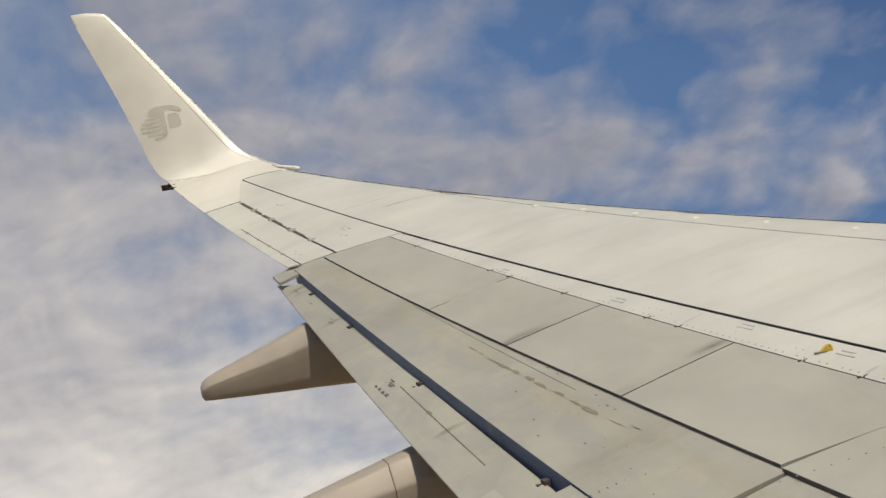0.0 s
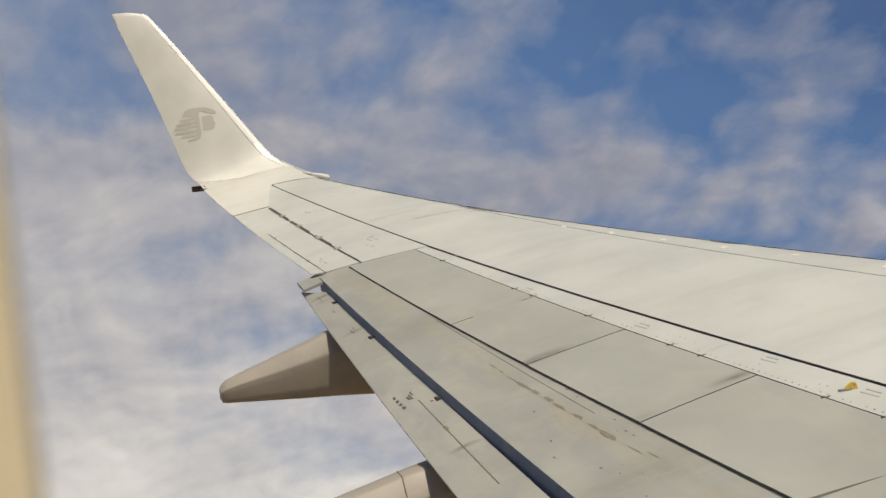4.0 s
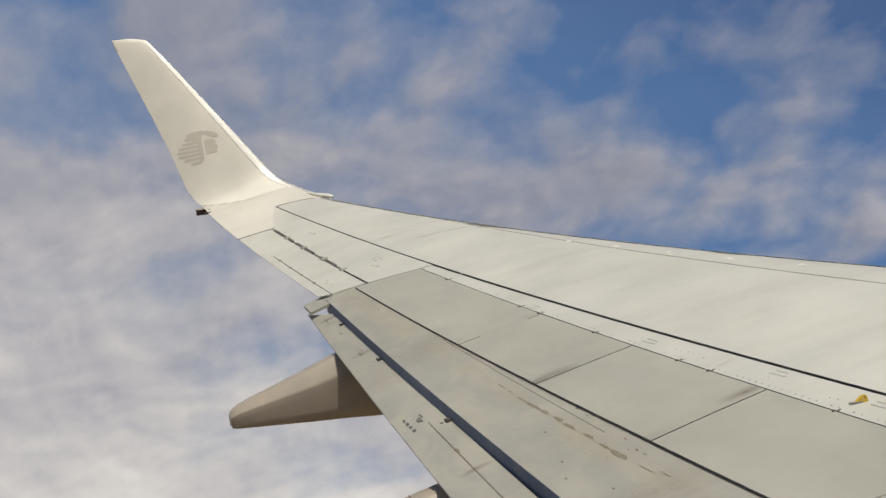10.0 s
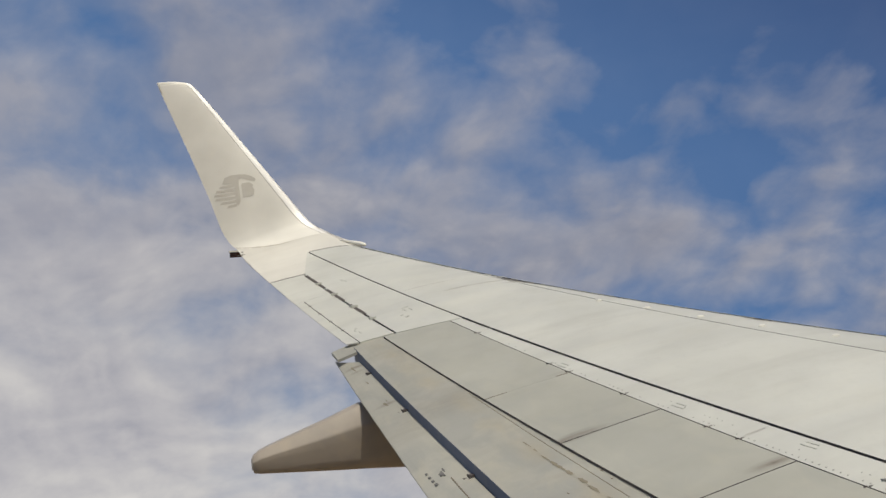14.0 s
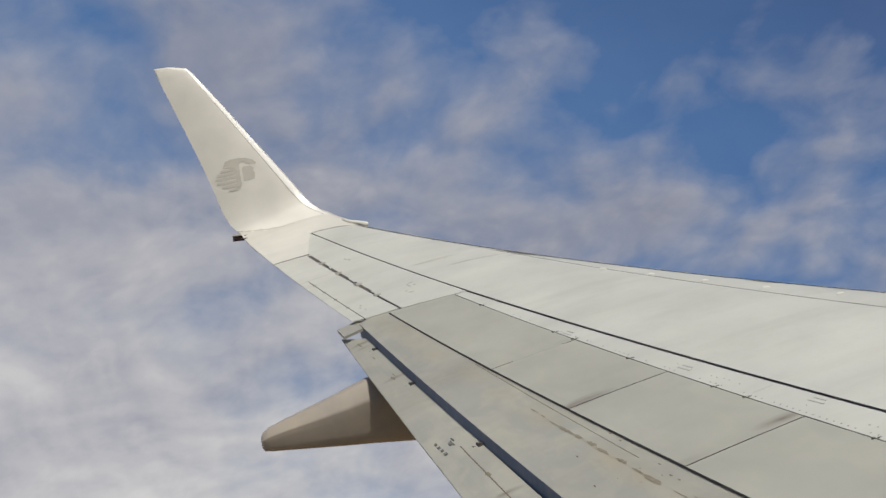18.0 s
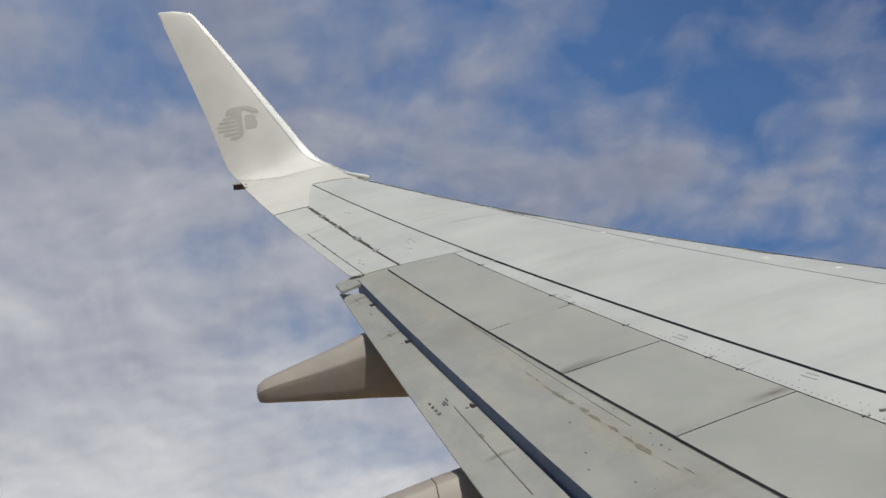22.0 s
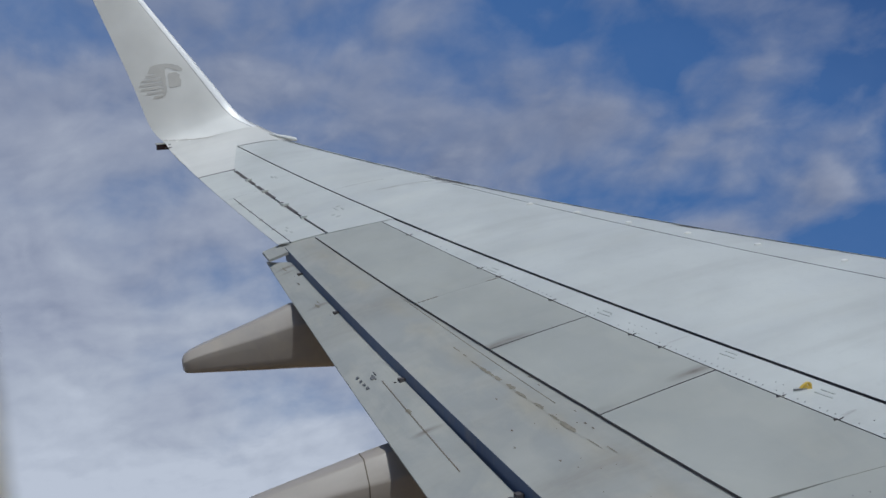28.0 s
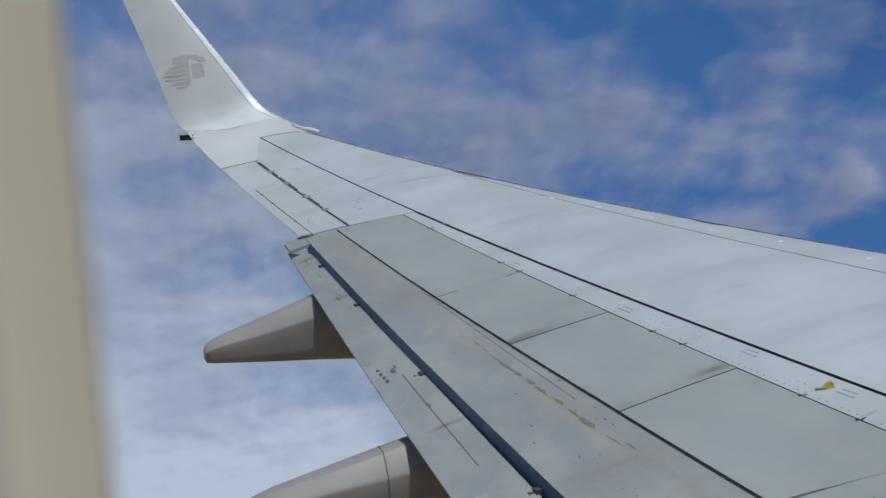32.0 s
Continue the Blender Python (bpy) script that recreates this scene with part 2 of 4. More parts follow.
def x_hinge(y):
    return -0.2440 * y - 5.376


def x_spoil(y):
    return -0.1950 * y - 6.685


def x_ail(y):
    return -0.2169 * y - 6.2544


def x_tab(y):
    return -0.2039 * y - 6.8144


def x_trail(y):
    return -0.1934 * y - 7.0700


def x_flap(y):
    return -0.1114 * y - 8.0530


def x_vane(y):
    return -0.0954 * y - 8.2061


def x_aft(y):
    return -0.0560 * y - 8.9500


def flap_top(x, y):
    s = x_spoil(y)
    return top(s, y) - 0.030 - 0.20 * (s - x)


def aft_top(x, y):
    s = x_flap(y)
    return flap_top(s, y) - 0.10 - 0.30 * (s - x)


def flap_skin(x, y):
    """The main flap's crowned skin."""
    u = min(max((x_spoil(y) + 0.14 - x) / (x_spoil(y) + 0.14 - x_flap(y)), 0.0), 1.0)
    return flap_top(x, y) + 0.018 * 4 * u * (1 - u)


def aft_skin(x, y):
    """The aft flap's crowned skin."""
    u = min(max((x_vane(y) - x) / (x_vane(y) - x_aft(y)), 0.0), 1.0)
    return aft_top(x, y) + 0.012 * 4 * u * (1 - u)


def sheet(surf, fore, aft, fore_y, aft_y, nx=6, ny=10, lift=0.0, thick=0.03, gap=0.006, crown=0.0, dark="fore outer aft inner", thin=None):
    """A skin panel between two chord lines, closed below, its rim a gap away from the lines; thin is its thickness aft."""
    bm = bmesh.new()
    grid = [[], []]
    for i in range(nx + 1):
        u = i / nx
        rows = [[], []]
        for j in range(ny + 1):
            v = j / ny
            yf, ya = fore_y[0] + (fore_y[1] - fore_y[0]) * v, aft_y[0] + (aft_y[1] - aft_y[0]) * v
            e = gap * (1 - 2 * v)
            xf, xa = fore(yf) - gap, aft(ya) + gap
            x, y = xf + (xa - xf) * u, yf + (ya - yf) * u + e
            z = surf(x, y) + lift + crown * 4 * u * (1 - u)
            rows[0].append(bm.verts.new((x, y, z)))
            rows[1].append(bm.verts.new((x, y, z - (thick if thin is None else thick + (thin - thick) * u))))
        grid[0].append(rows[0])
        grid[1].append(rows[1])
    for k in (0, 1):
        for i in range(nx):
            for j in range(ny):
                bm.faces.new((grid[k][i][j], grid[k][i][j + 1], grid[k][i + 1][j + 1], grid[k][i + 1][j]))
    rim = [(0, j) for j in range(ny)] + [(i, ny) for i in range(nx)] + [(nx, j) for j in range(ny, 0, -1)] + [(i, 0) for i in range(nx, 0, -1)]
    side = ["fore"] * ny + ["outer"] * nx + ["aft"] * ny + ["inner"] * nx
    for (a, b), (c, d), e in zip(rim, rim[1:] + rim[:1], side):
        bm.faces.new((grid[0][a][b], grid[0][c][d], grid[1][c][d], grid[1][a][b])).material_index = 1 if e in dark else 0
    return bm


wing = thing("airplane_wing", "light grey riveted metal airliner wing with white upturned winglet, in flight", "airplane wing")


def wing_body():
    """The dark structure below the skin, seen in the gaps, and the wing's underside."""
    bm = bmesh.new()
    loops = []
    ys = [0.8 + (16.36 - 0.8) * k / 31 for k in range(32)]
    fr = [0.0, 0.004, 0.012, 0.03, 0.06, 0.12, 0.2, 0.3, 0.4, 0.5, 0.6]
    for y in ys:
        c, x0 = chord(y), x_lead(y)
        if y < 12.65:
            last = x_spoil(y) + 0.18
        elif y < 15.5:
            last = x_ail(y) - 0.06
        else:
            last = x_trail(y) + 0.06
        n = (x0 - last) / c
        fs = [f * n / 0.6 for f in fr]
        up = [(x0 - f * c, y, top(x0 - f * c, y) - 0.026 * min(1, f * 25)) for f in fs]
        lo = [(x0 - f * c, y, under(x0 - f * c, y)) for f in reversed(fs[1:])]
        loops.append([bm.verts.new(p) for p in up + lo])
    for a, b in zip(loops, loops[1:]):
        k = len(a)
        for i in range(k):
            bm.faces.new((a[i], a[(i + 1) % k], b[(i + 1) % k], b[i]))
    bm.faces.new(loops[0])
    bm.faces.new(loops[-1])
    return bm


part("wing_structure", wing_body(), SEAL, wing, "dark sealant and structure in the gaps between skin panels")

# leading edge slats
for a, b in ((6.2, 8.75), (8.75, 11.3), (11.3, 13.85), (13.85, 16.33)):
    bm = bmesh.new()
    cols = []
    fs = [0.075, 0.055, 0.035, 0.02, 0.01, 0.004, 0.001, 0.0, 0.001, 0.004, 0.012, 0.03]
    for j in range(9):
        y = a + 0.006 + (b - a - 0.012) * j / 8
        c = chord(y)
        col = []
        for i, f in enumerate(fs):
            x = x_lead(y) - f * c * 0.72
            col.append(bm.verts.new((x + 0.012, y, (top(x, y) + 0.004) if i < 8 else under(x, y) - 0.006)))
        cols.append(col)
    for p, q in zip(cols, cols[1:]):
        for i in range(len(fs) - 1):
            bm.faces.new((p[i], p[i + 1], q[i + 1], q[i]))
    part("slat", bm, WING_PAINT, wing, "pale grey leading edge slat with a thin dark seam", smooth=True)


def x_slat_line(y):
    return x_lead(y) - 0.054 * chord(y) + 0.004


# skin of the wing box
part("nose_skin", sheet(top, x_slat_line, x_front, (5.2, 16.33), (5.2, 16.33), 8, 40, gap=0.010), WING_PAINT, wing, smooth=False)
part("box_skin", sheet(top, x_front, x_spar, (1.1, 16.33), (1.1, 16.33), 18, 60, gap=0.0025), WING_PAINT, wing)
part("root_nose_skin", sheet(top, x_lead, x_front, (1.1, 5.19), (1.1, 5.19), 8, 8, gap=0.004), WING_PAINT, wing)
part("hinge_strip", sheet(top, lambda y: x_spar(y) - 0.029, x_hinge, (6.19, 12.42), (6.27, 12.44), 3, 40, gap=0.002), WING_PAINT, wing)
part("root_skin", sheet(top, lambda y: x_spar(y) - 0.028, x_spoil, (1.1, 6.258), (1.1, 6.466), 6, 12, gap=0.003), PANEL_PAINT, wing)
part("aileron_bay_skin", sheet(top, lambda y: x_spar(y) - 0.024, x_ail, (12.436, 16.33), (12.572, 15.44), 6, 20, lift=0.001, gap=-0.004, thick=0.022, dark=""), WING_PAINT, wing)
part("tip_skin", sheet(top, lambda y: x_ail(y) if y < 15.45 else x_ail(15.45) + (x_spar(16.33) - x_ail(15.45) - 0.02) * min(1, (y - 15.45) / 0.88),
                       x_trail, (15.41, 16.36), (15.505, 16.40), 10, 16, lift=0.0, gap=0.0, thick=0.022, dark="", thin=0.007), TIP_PAINT, wing)

part("slat_end_joint", sheet(top, lambda y: x_lead(y) - 0.17, lambda y: x_spar(y) + 0.01, (16.318, 16.332), (16.316, 16.330), 6, 1, lift=0.0035, gap=0.0, thick=0.008), WORN_JOINT, wing, "thin dark joint where the slats end")

# spoilers, outboard to inboard
ENDS = [(12.44, 12.57), (10.30, 10.33), (9.12, 9.14), (7.80, 7.80), (6.275, 6.48)]
SPOILERS = []
for (f1, a1), (f0, a0) in zip(ENDS, ENDS[1:]):
    if f0 == 10.30:
        f0, a0 = 10.2975, 10.3275  # the two outer panels meet tightly
    elif f1 == 10.30:
        f1, a1 = 10.3045, 10.3345
    seam = "fore outer aft inner" if 7 < f0 < 10 else "fore outer aft"
    panel = part("spoiler", sheet(lambda x, y: top(x, y), lambda y: x_hinge(y) - 0.009, lambda y: x_spoil(y) + 0.010 * min(1.0, max(0.0, (11.0 - y) / 3.0)), (f0, f1), (a0, a1), 6, 12, lift=0.004, thick=0.020, gap=0.0055 if f0 < 9.5 else 0.0035, dark=seam),
         PANEL_PAINT, wing, "closed grey metal spoiler panel")
    SPOILERS.append((f0, f1, panel))

for u, v in ((0.0, 0.16), (0.74, 1.0)):
    part("spoiler_joint", sheet(top, lambda y: x_hinge(y) - 0.014 + (x_spoil(y) - x_hinge(y) + 0.014) * u, lambda y: x_hinge(y) - 0.014 + (x_spoil(y) - x_hinge(y) + 0.014) * v,
                                (10.297 + 0.03 * u, 10.306 + 0.03 * u), (10.297 + 0.03 * v, 10.306 + 0.03 * v), 3, 1, lift=0.0055, gap=0.0, thick=0.006), GRIME, wing)
# aileron with its tab
aileron = part("aileron", sheet(top, lambda y: x_ail(y) - 0.03, lambda y: x_tab(y) + 0.004, (12.585, 14.445), (12.635, 14.445), 4, 10, lift=0.002, gap=0.003, thick=0.02, dark="aft"), WING_PAINT, wing, "grey aileron")
part("aileron_end", sheet(top, lambda y: x_ail(y) - 0.03, x_trail, (14.445, 15.43), (14.445, 15.49), 5, 8, lift=0.002, gap=0.0, thick=0.02, dark="", thin=0.006), WING_PAINT, wing)
trim_tab = part("trim_tab", sheet(top, x_tab, x_trail, (12.645, 14.44), (12.695, 14.44), 2, 8, lift=0.002, gap=0.002, thick=0.02, dark="", thin=0.006), WING_PAINT, wing, "narrow trim tab along the aileron")
part("aileron_joint", sheet(top, lambda y: x_ail(y) + 0.01, x_trail, (15.425, 15.443), (15.488, 15.506), 4, 1, lift=0.0045, gap=0.0, thick=0.008), SEAL, wing, "thin dark joint at the aileron's end")
for y, n in ((14.9, 0.05), (14.35, 0.05), (13.75, 0.10), (13.2, 0.05)):
    bm = bmesh.new()
    box(bm, (x_ail(y) - 0.012, y, top(x_ail(y), y) + 0.004), (0.075, n, 0.03), 0.2)
    part("hinge_bracket", bm, WING_PAINT, aileron)

for a, b, w in ((14.70, 15.36, 0.042), (14.05, 14.62, 0.042), (13.40, 13.86, 0.042), (12.64, 13.38, 0.010)):
    part("hinge_slot", sheet(top, lambda y: x_ail(y) - 0.012 + w / 2, lambda y: x_ail(y) - 0.012 - w / 2, (a, b), (a, b), 1, 6, lift=0.004, thick=0.008, gap=0.0), SEAL, aileron, "dark aileron hinge slot")

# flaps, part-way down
# the aft and outer rim carry the slot's shade as colour
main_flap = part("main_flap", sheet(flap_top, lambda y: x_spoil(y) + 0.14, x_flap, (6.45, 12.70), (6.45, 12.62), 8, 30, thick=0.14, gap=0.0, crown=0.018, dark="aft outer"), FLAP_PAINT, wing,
     "extended grey main flap with brown grime streaks", rim=SLOT_SHADE)
# sheet added below the slot, coloured as the shade in it
part("flap_slot_shade", sheet(lambda x, y: aft_top(x, y) - 0.07, lambda y: x_flap(y) + 0.25, lambda y: x_vane(y) - 0.10, (7.28, 12.55), (7.28, 12.55), 3, 20, thick=0.03, gap=0.0), SLOT_SHADE, wing,
     "sheet under the flap slot, coloured dark blue-grey as its shade", rim=SLOT_SHADE)
aft_flap = part("aft_flap", sheet(aft_top, lambda y: x_vane(y) - 0.24 * min(1.0, max(0.0, (y - 12.40) / 0.2)), x_aft, (7.28, 12.62), (7.28, 12.69), 6, 30, thick=0.022, gap=0.0, crown=0.012, thin=0.012), FLAP_PAINT, wing, "extended narrow aft flap with worn grey paint", rim=FLAP_PAINT)
part("flap_cap", sheet(lambda x, y: flap_top(x, y) - 0.10 * max(0.0, x_flap(y) + 0.3 - x - 0.2), lambda y: x_flap(y) + 0.3, lambda y: x_flap(y) - 0.21, (12.50, 12.76), (12.50, 12.76), 4, 2, thick=0.03, gap=0.0), FLAP_PAINT, wing, rim=FLAP_PAINT)
part("flap_heel", sheet(lambda x, y: flap_top(x, y) - 0.012, x_flap, x_aft, (6.45, 7.25), (6.45, 7.25), 4, 4, thick=0.08, gap=0.006), FLAP_PAINT, wing)
part("inboard_flap", sheet(lambda x, y: flap_top(x, y) - 0.002, lambda y: x_spoil(y) + 0.05, lambda y: -9.75, (1.1, 6.44), (1.1, 6.44), 6, 10, thick=0.10, gap=0.006), FLAP_PAINT, wing,
     "grey inboard flap near the fuselage")


# half of a fairing's cross-section: part of the half width, part of the half height
FAIRING_FORM = [(0.0, -1.0), (0.40, -1.0), (0.66, -0.94), (0.82, -0.80), (0.90, -0.55), (0.96, 0.0), (1.0, 0.34), (0.985, 0.40), (0.94, 0.46), (0.50, 0.93), (0.44, 0.97), (0.36, 1.0), (0.0, 1.0)]


def fairing(y0, rows, label, seams=()):
    """A canoe under the flap, flat-sided with bevelled shoulders and a blunt tail: rows of x, top, bottom, half width."""
    form = FAIRING_FORM + [(-p, q) for p, q in reversed(FAIRING_FORM[1:-1])]
    n = len(form)

    def ring(bm, x, grow=0.0):
        zt, zb, h = (float(np.interp(x, [r[0] for r in rows], [r[k] for r in rows])) for k in (1, 2, 3))
        return [bm.verts.new((x, y0 + p * (h + grow), 0.5 * (zt + zb) + q * (0.5 * (zt - zb) + grow))) for p, q in form]

    def bridge(bm, rings):
        for a, b in zip(rings, rings[1:]):
            for i in range(n):
                bm.faces.new((a[i], a[(i + 1) % n], b[(i + 1) % n], b[i]))

    bm = bmesh.new()
    rings = [ring(bm, r[0]) for r in rows]
    bridge(bm, rings)
    bm.faces.new(rings[0])
    bm.faces.new(rings[-1])
    ob = part("flap_track_fairing", bm, FAIRING_PAINT, wing, label, smooth=True)
    for x, w in seams:
        bm = bmesh.new()
        bridge(bm, [ring(bm, x, 0.0), ring(bm, x, 0.003), ring(bm, x + w, 0.003), ring(bm, x + w, 0.0)])
        part("fairing_seam", bm, GRIME, ob, "thin dark seam round the fairing")
    return ob


fairing(11.70, [(-10.68, 0.36, 0.27, 0.06), (-10.66, 0.40, 0.235, 0.10), (-10.60, 0.44, 0.225, 0.12), (-10.48, 0.485, 0.215, 0.135), (-9.93, 0.655, 0.165, 0.17), (-9.60, 0.77, 0.14, 0.19), (-9.2, 0.80, 0.10, 0.20), (-8.4, 0.75, 0.10, 0.18), (-7.6, 0.80, 0.35, 0.08)],
        "beige-grey flap track fairing ending in a blunt point")
fairing(8.85, [(-10.62, -0.26, -0.36, 0.06), (-10.59, -0.21, -0.41, 0.11), (-10.50, -0.18, -0.43, 0.14), (-10.40, -0.15, -0.44, 0.15), (-9.55, 0.03, -0.52, 0.21), (-9.28, 0.08, -0.54, 0.22), (-8.6, 0.04, -0.56, 0.22), (-7.6, -0.11, -0.46, 0.18), (-6.8, -0.16, -0.31, 0.08)],
        "large brown-grey flap track fairing", ((-9.62, 0.008),))

# ---- winglet ----
# stations from the wing's tip to the top: leading x, y, z and trailing x, y, z
STATIONS = [
    (-8.660, 16.360, 2.440, -10.232, 16.380, 2.245), (-8.994, 16.800, 2.641, -10.322, 16.850, 2.409), (-9.222, 17.030, 2.808, -10.380, 17.120, 2.534),
    (-9.353, 17.140, 2.972, -10.485, 17.240, 2.663), (-9.525, 17.240, 3.243, -10.581, 17.320, 2.870), (-9.806, 17.380, 3.675, -10.709, 17.440, 3.341),
    (-10.164, 17.550, 4.220, -10.898, 17.600, 3.945), (-10.526, 17.730, 4.771, -11.067, 17.750, 4.450), (-10.790, 17.875, 5.150, -11.275, 17.890, 5.060),
    (-10.890, 17.912, 5.212, -11.310, 17.915, 5.180), (-11.020, 17.930, 5.235, -11.325, 17.930, 5.235)]


def spline(s):
    """Between the stations, smoothly; s from 0 to the last one."""
    i = min(int(s), len(STATIONS) - 2)
    u = s - i
    p = [np.array(STATIONS[min(max(i + k, 0), len(STATIONS) - 1)]) for k in (-1, 0, 1, 2)]
    return 0.5 * (2 * p[1] + (p[2] - p[0]) * u + (2 * p[0] - 5 * p[1] + 4 * p[2] - p[3]) * u * u + (3 * p[1] - p[0] - 3 * p[2] + p[3]) * u ** 3)


def blade(s, f, side=1):
    """A point of the winglet: station s, part f of the chord from the leading edge, side 1 inboard and -1 outboard."""
    q = spline(s)
    a, b = Vector(q[:3]), Vector(q[3:])
    d0, d1 = spline(max(s - 0.3, 0)), spline(min(s + 0.3, len(STATIONS) - 1))
    up = Vector(0.5 * (d1[:3] + d1[3:] - d0[:3] - d0[3:])).normalized()
    along = (b - a).normalized()
    n = along.cross(up)
    n.normalize()
    if n.z < 0 and s < 3 or n.y > 0 and s >= 3:
        n = -n
    c = (b - a).length
    p = a + (b - a) * f + n * (side * (c * half_foil(f) * 0.90 + 0.006 * min(1.0, f * 3) * (1 - 0.85 * f)))
    if s < 1.2 and side > 0:
        k = 1 - s / 1.2  # flows out of the wing's own surface
        p.z += (top(p.x, p.y) + 0.0006 - p.z) * k * k * (3 - 2 * k)
    return p


def blade_at(x, z, lift=0.003):
    """The winglet's inboard face at x, z."""
    s, f = 5.0, 0.5
    for _ in range(40):
        p = blade(s, f)
        q = spline(s)
        f += (p.x - x) / (q[0] - q[3]) * 0.7
        f = min(max(f, 0.02), 0.98)
        s += (z - p.z) * 1.1
        s = min(max(s, 2.0), 8.5)
    p = blade(s, f)
    return p + (blade(s, f, 1) - blade(s, f, -1)).normalized() * lift


FS = [0.0, 0.004, 0.012, 0.03, 0.06, 0.11, 0.18, 0.28, 0.4, 0.52, 0.64, 0.76, 0.88, 0.95, 1.0]


def joint(f):
    """Where the winglet is joined to the wing's tip, as a station."""
    return 1.02 + 1.28 * (max(0.0, f - 0.55) / 0.45) ** 1.7


def winglet_mesh():
    bm = bmesh.new()
    rings = []
    fs = [0.0, 0.006, 0.018, 0.04, 0.075, 0.098, 0.110] + [f for f in FS if f > 0.12]
    steps = [0.05 * k for k in range(160)] + [8.0 + 0.25 * k for k in range(9)]
    for s in steps:
        rings.append([bm.verts.new(blade(s, f)) for f in fs] + [bm.verts.new(blade(s, f, -1)) for f in reversed(fs)])
    n = len(rings[0])
    for a, b, s in zip(rings, rings[1:], steps):
        for i in range(n):
            face = bm.faces.new((a[i], a[(i + 1) % n], b[(i + 1) % n], b[i]))
            low = i < len(fs) - 1 and s < joint(0.5 * (fs[i] + fs[i + 1]))
            face.material_index = 2 if low else 1 if i < 5 or i > n - 7 else 3 if i == 5 else 0
    for a, b, s in zip(rings, rings[1:], steps):
        for i in (len(fs) - 1, len(fs)) if s < 8.0 else ():
            bm.edges.get((a[i], b[i])).smooth = False  # a crisp trailing edge
    bm.faces.new(rings[-1])
    bmesh.ops.remove_doubles(bm, verts=bm.verts, dist=0.0004)
    return bm


winglet = part("winglet", winglet_mesh(), WINGLET_PAINT, wing, "tall white blended winglet with a bright polished leading edge", smooth=True, rim=BARE_METAL)
winglet.data.materials.append(TIP_PAINT)
winglet.data.materials.append(JOINT_PAINT)
bm = bmesh.new()
pts = [0.42 + 0.58 * k / 20 for k in range(21)]
for (f0, f1) in zip(pts, pts[1:]):
    w0, w1 = 0.022 * min(1, (f0 - 0.40) * 4), 0.022 * min(1, (f1 - 0.40) * 4)
    lift = Vector((0, -0.001, 0.003))
    bm.faces.new([bm.verts.new(blade(joint(f) + e, f) + lift) for f, e in ((f0, -w0), (f1, -w1), (f1, w1), (f0, w0))])
bmesh.ops.remove_doubles(bm, verts=bm.verts, dist=0.0005)
part("joint_seal", bm, WORN_SEAL, winglet, "faint brown joint at the winglet's root")


# dark brown strip wrapped round the leading edge, tapering to both ends
bm = bmesh.new()
rows = []
for k in range(15):
    q = 0.60 + 1.30 * k / 14
    w = 0.045 * math.sin(math.pi * (k + 0.3) / 14.6)
    rows.append([bm.verts.new(p) for p in (blade(q, w) + Vector((0.001, -0.002, 0.003)), blade(q, 0.0) + Vector((0.006, 0.0, 0.001)), blade(q, w, -1) + Vector((0.003, 0.003, -0.003)))])
for p, q in zip(rows, rows[1:]):
    for i in (0, 1):
        bm.faces.new((p[i], p[i + 1], q[i + 1], q[i]))
part("edge_strip", bm, EDGE_BROWN, winglet, "dark strip along the leading edge at the winglet's root", smooth=True)


# emblem: a plain rounded shape with bars and a block beside it
def patch(outline, name, lift=0.003):
    """A thin sheet on the winglet's face, from a convex outline in x, z about its middle."""
    bm = bmesh.new()
    cx, cz = sum(p[0] for p in outline) / len(outline), sum(p[1] for p in outline) / len(outline)
    mid = bm.verts.new(blade_at(cx, cz, lift))
    rim = [bm.verts.new(blade_at(*p, lift)) for p in outline]
    for a, b in zip(rim, rim[1:] + rim[:1]):
        bm.faces.new((mid, a, b))
    part(name, bm, EMBLEM, winglet, "faded grey emblem shape")


def emb(*uv):
    return [(-10.64 + (u - 280) * 0.0036, 3.60 - (v - 450) * 0.0036) for u, v in uv]


patch(emb((318, 462), (330, 437), (352, 428), (398, 426), (404, 440), (388, 448), (384, 470)), "emblem_cap")
patch(emb((392, 440), (394, 428), (416, 428), (442, 438), (457, 452), (452, 461), (425, 454)), "emblem_brim", 0.0035)
patch(emb((395, 474), (402, 465), (430, 463), (444, 475), (440, 484), (447, 497), (442, 520), (424, 524), (397, 526)), "emblem_block")
patch(emb((368, 466), (386, 462), (387, 540), (376, 560), (369, 550)), "emblem_body", 0.0045)
for v, u0, u1 in ((473, 304, 384), (490, 287, 382), (507, 279, 380), (524, 283, 378), (541, 303, 374), (558, 328, 370)):
    patch(emb((u0, v + 9), (u0 + 6, v - 1), ((u0 + u1) / 2, v - 4), (u1, v - 7), (u1, v + 3), ((u0 + u1) / 2, v + 7)), "emblem_bar")

# small fittings at the tip
bm = bmesh.new()
P0, P1 = Vector((-8.94, 16.60, 2.545)), Vector((-8.60, 16.25, 2.425))
side = (P1 - P0).normalized().cross(Vector((0, 0, 1))).normalized()
rings = []
for u, r in ((0.0, 0.004), (0.15, 0.012), (0.4, 0.022), (0.65, 0.030), (0.85, 0.033), (0.95, 0.027), (1.0, 0.010)):
    c = P0.lerp(P1, u)
    rings.append([bm.verts.new(c + side * (1.3 * r * math.cos(q)) + Vector((0, 0, r * math.sin(q)))) for q in [math.pi * k / 6 for k in range(12)]])
for p, q in zip(rings, rings[1:]):
    for i in range(12):
        bm.faces.new((p[i], p[(i + 1) % 12], q[(i + 1) % 12], q[i]))
bm.faces.new(rings[0])
bm.faces.new(rings[-1])
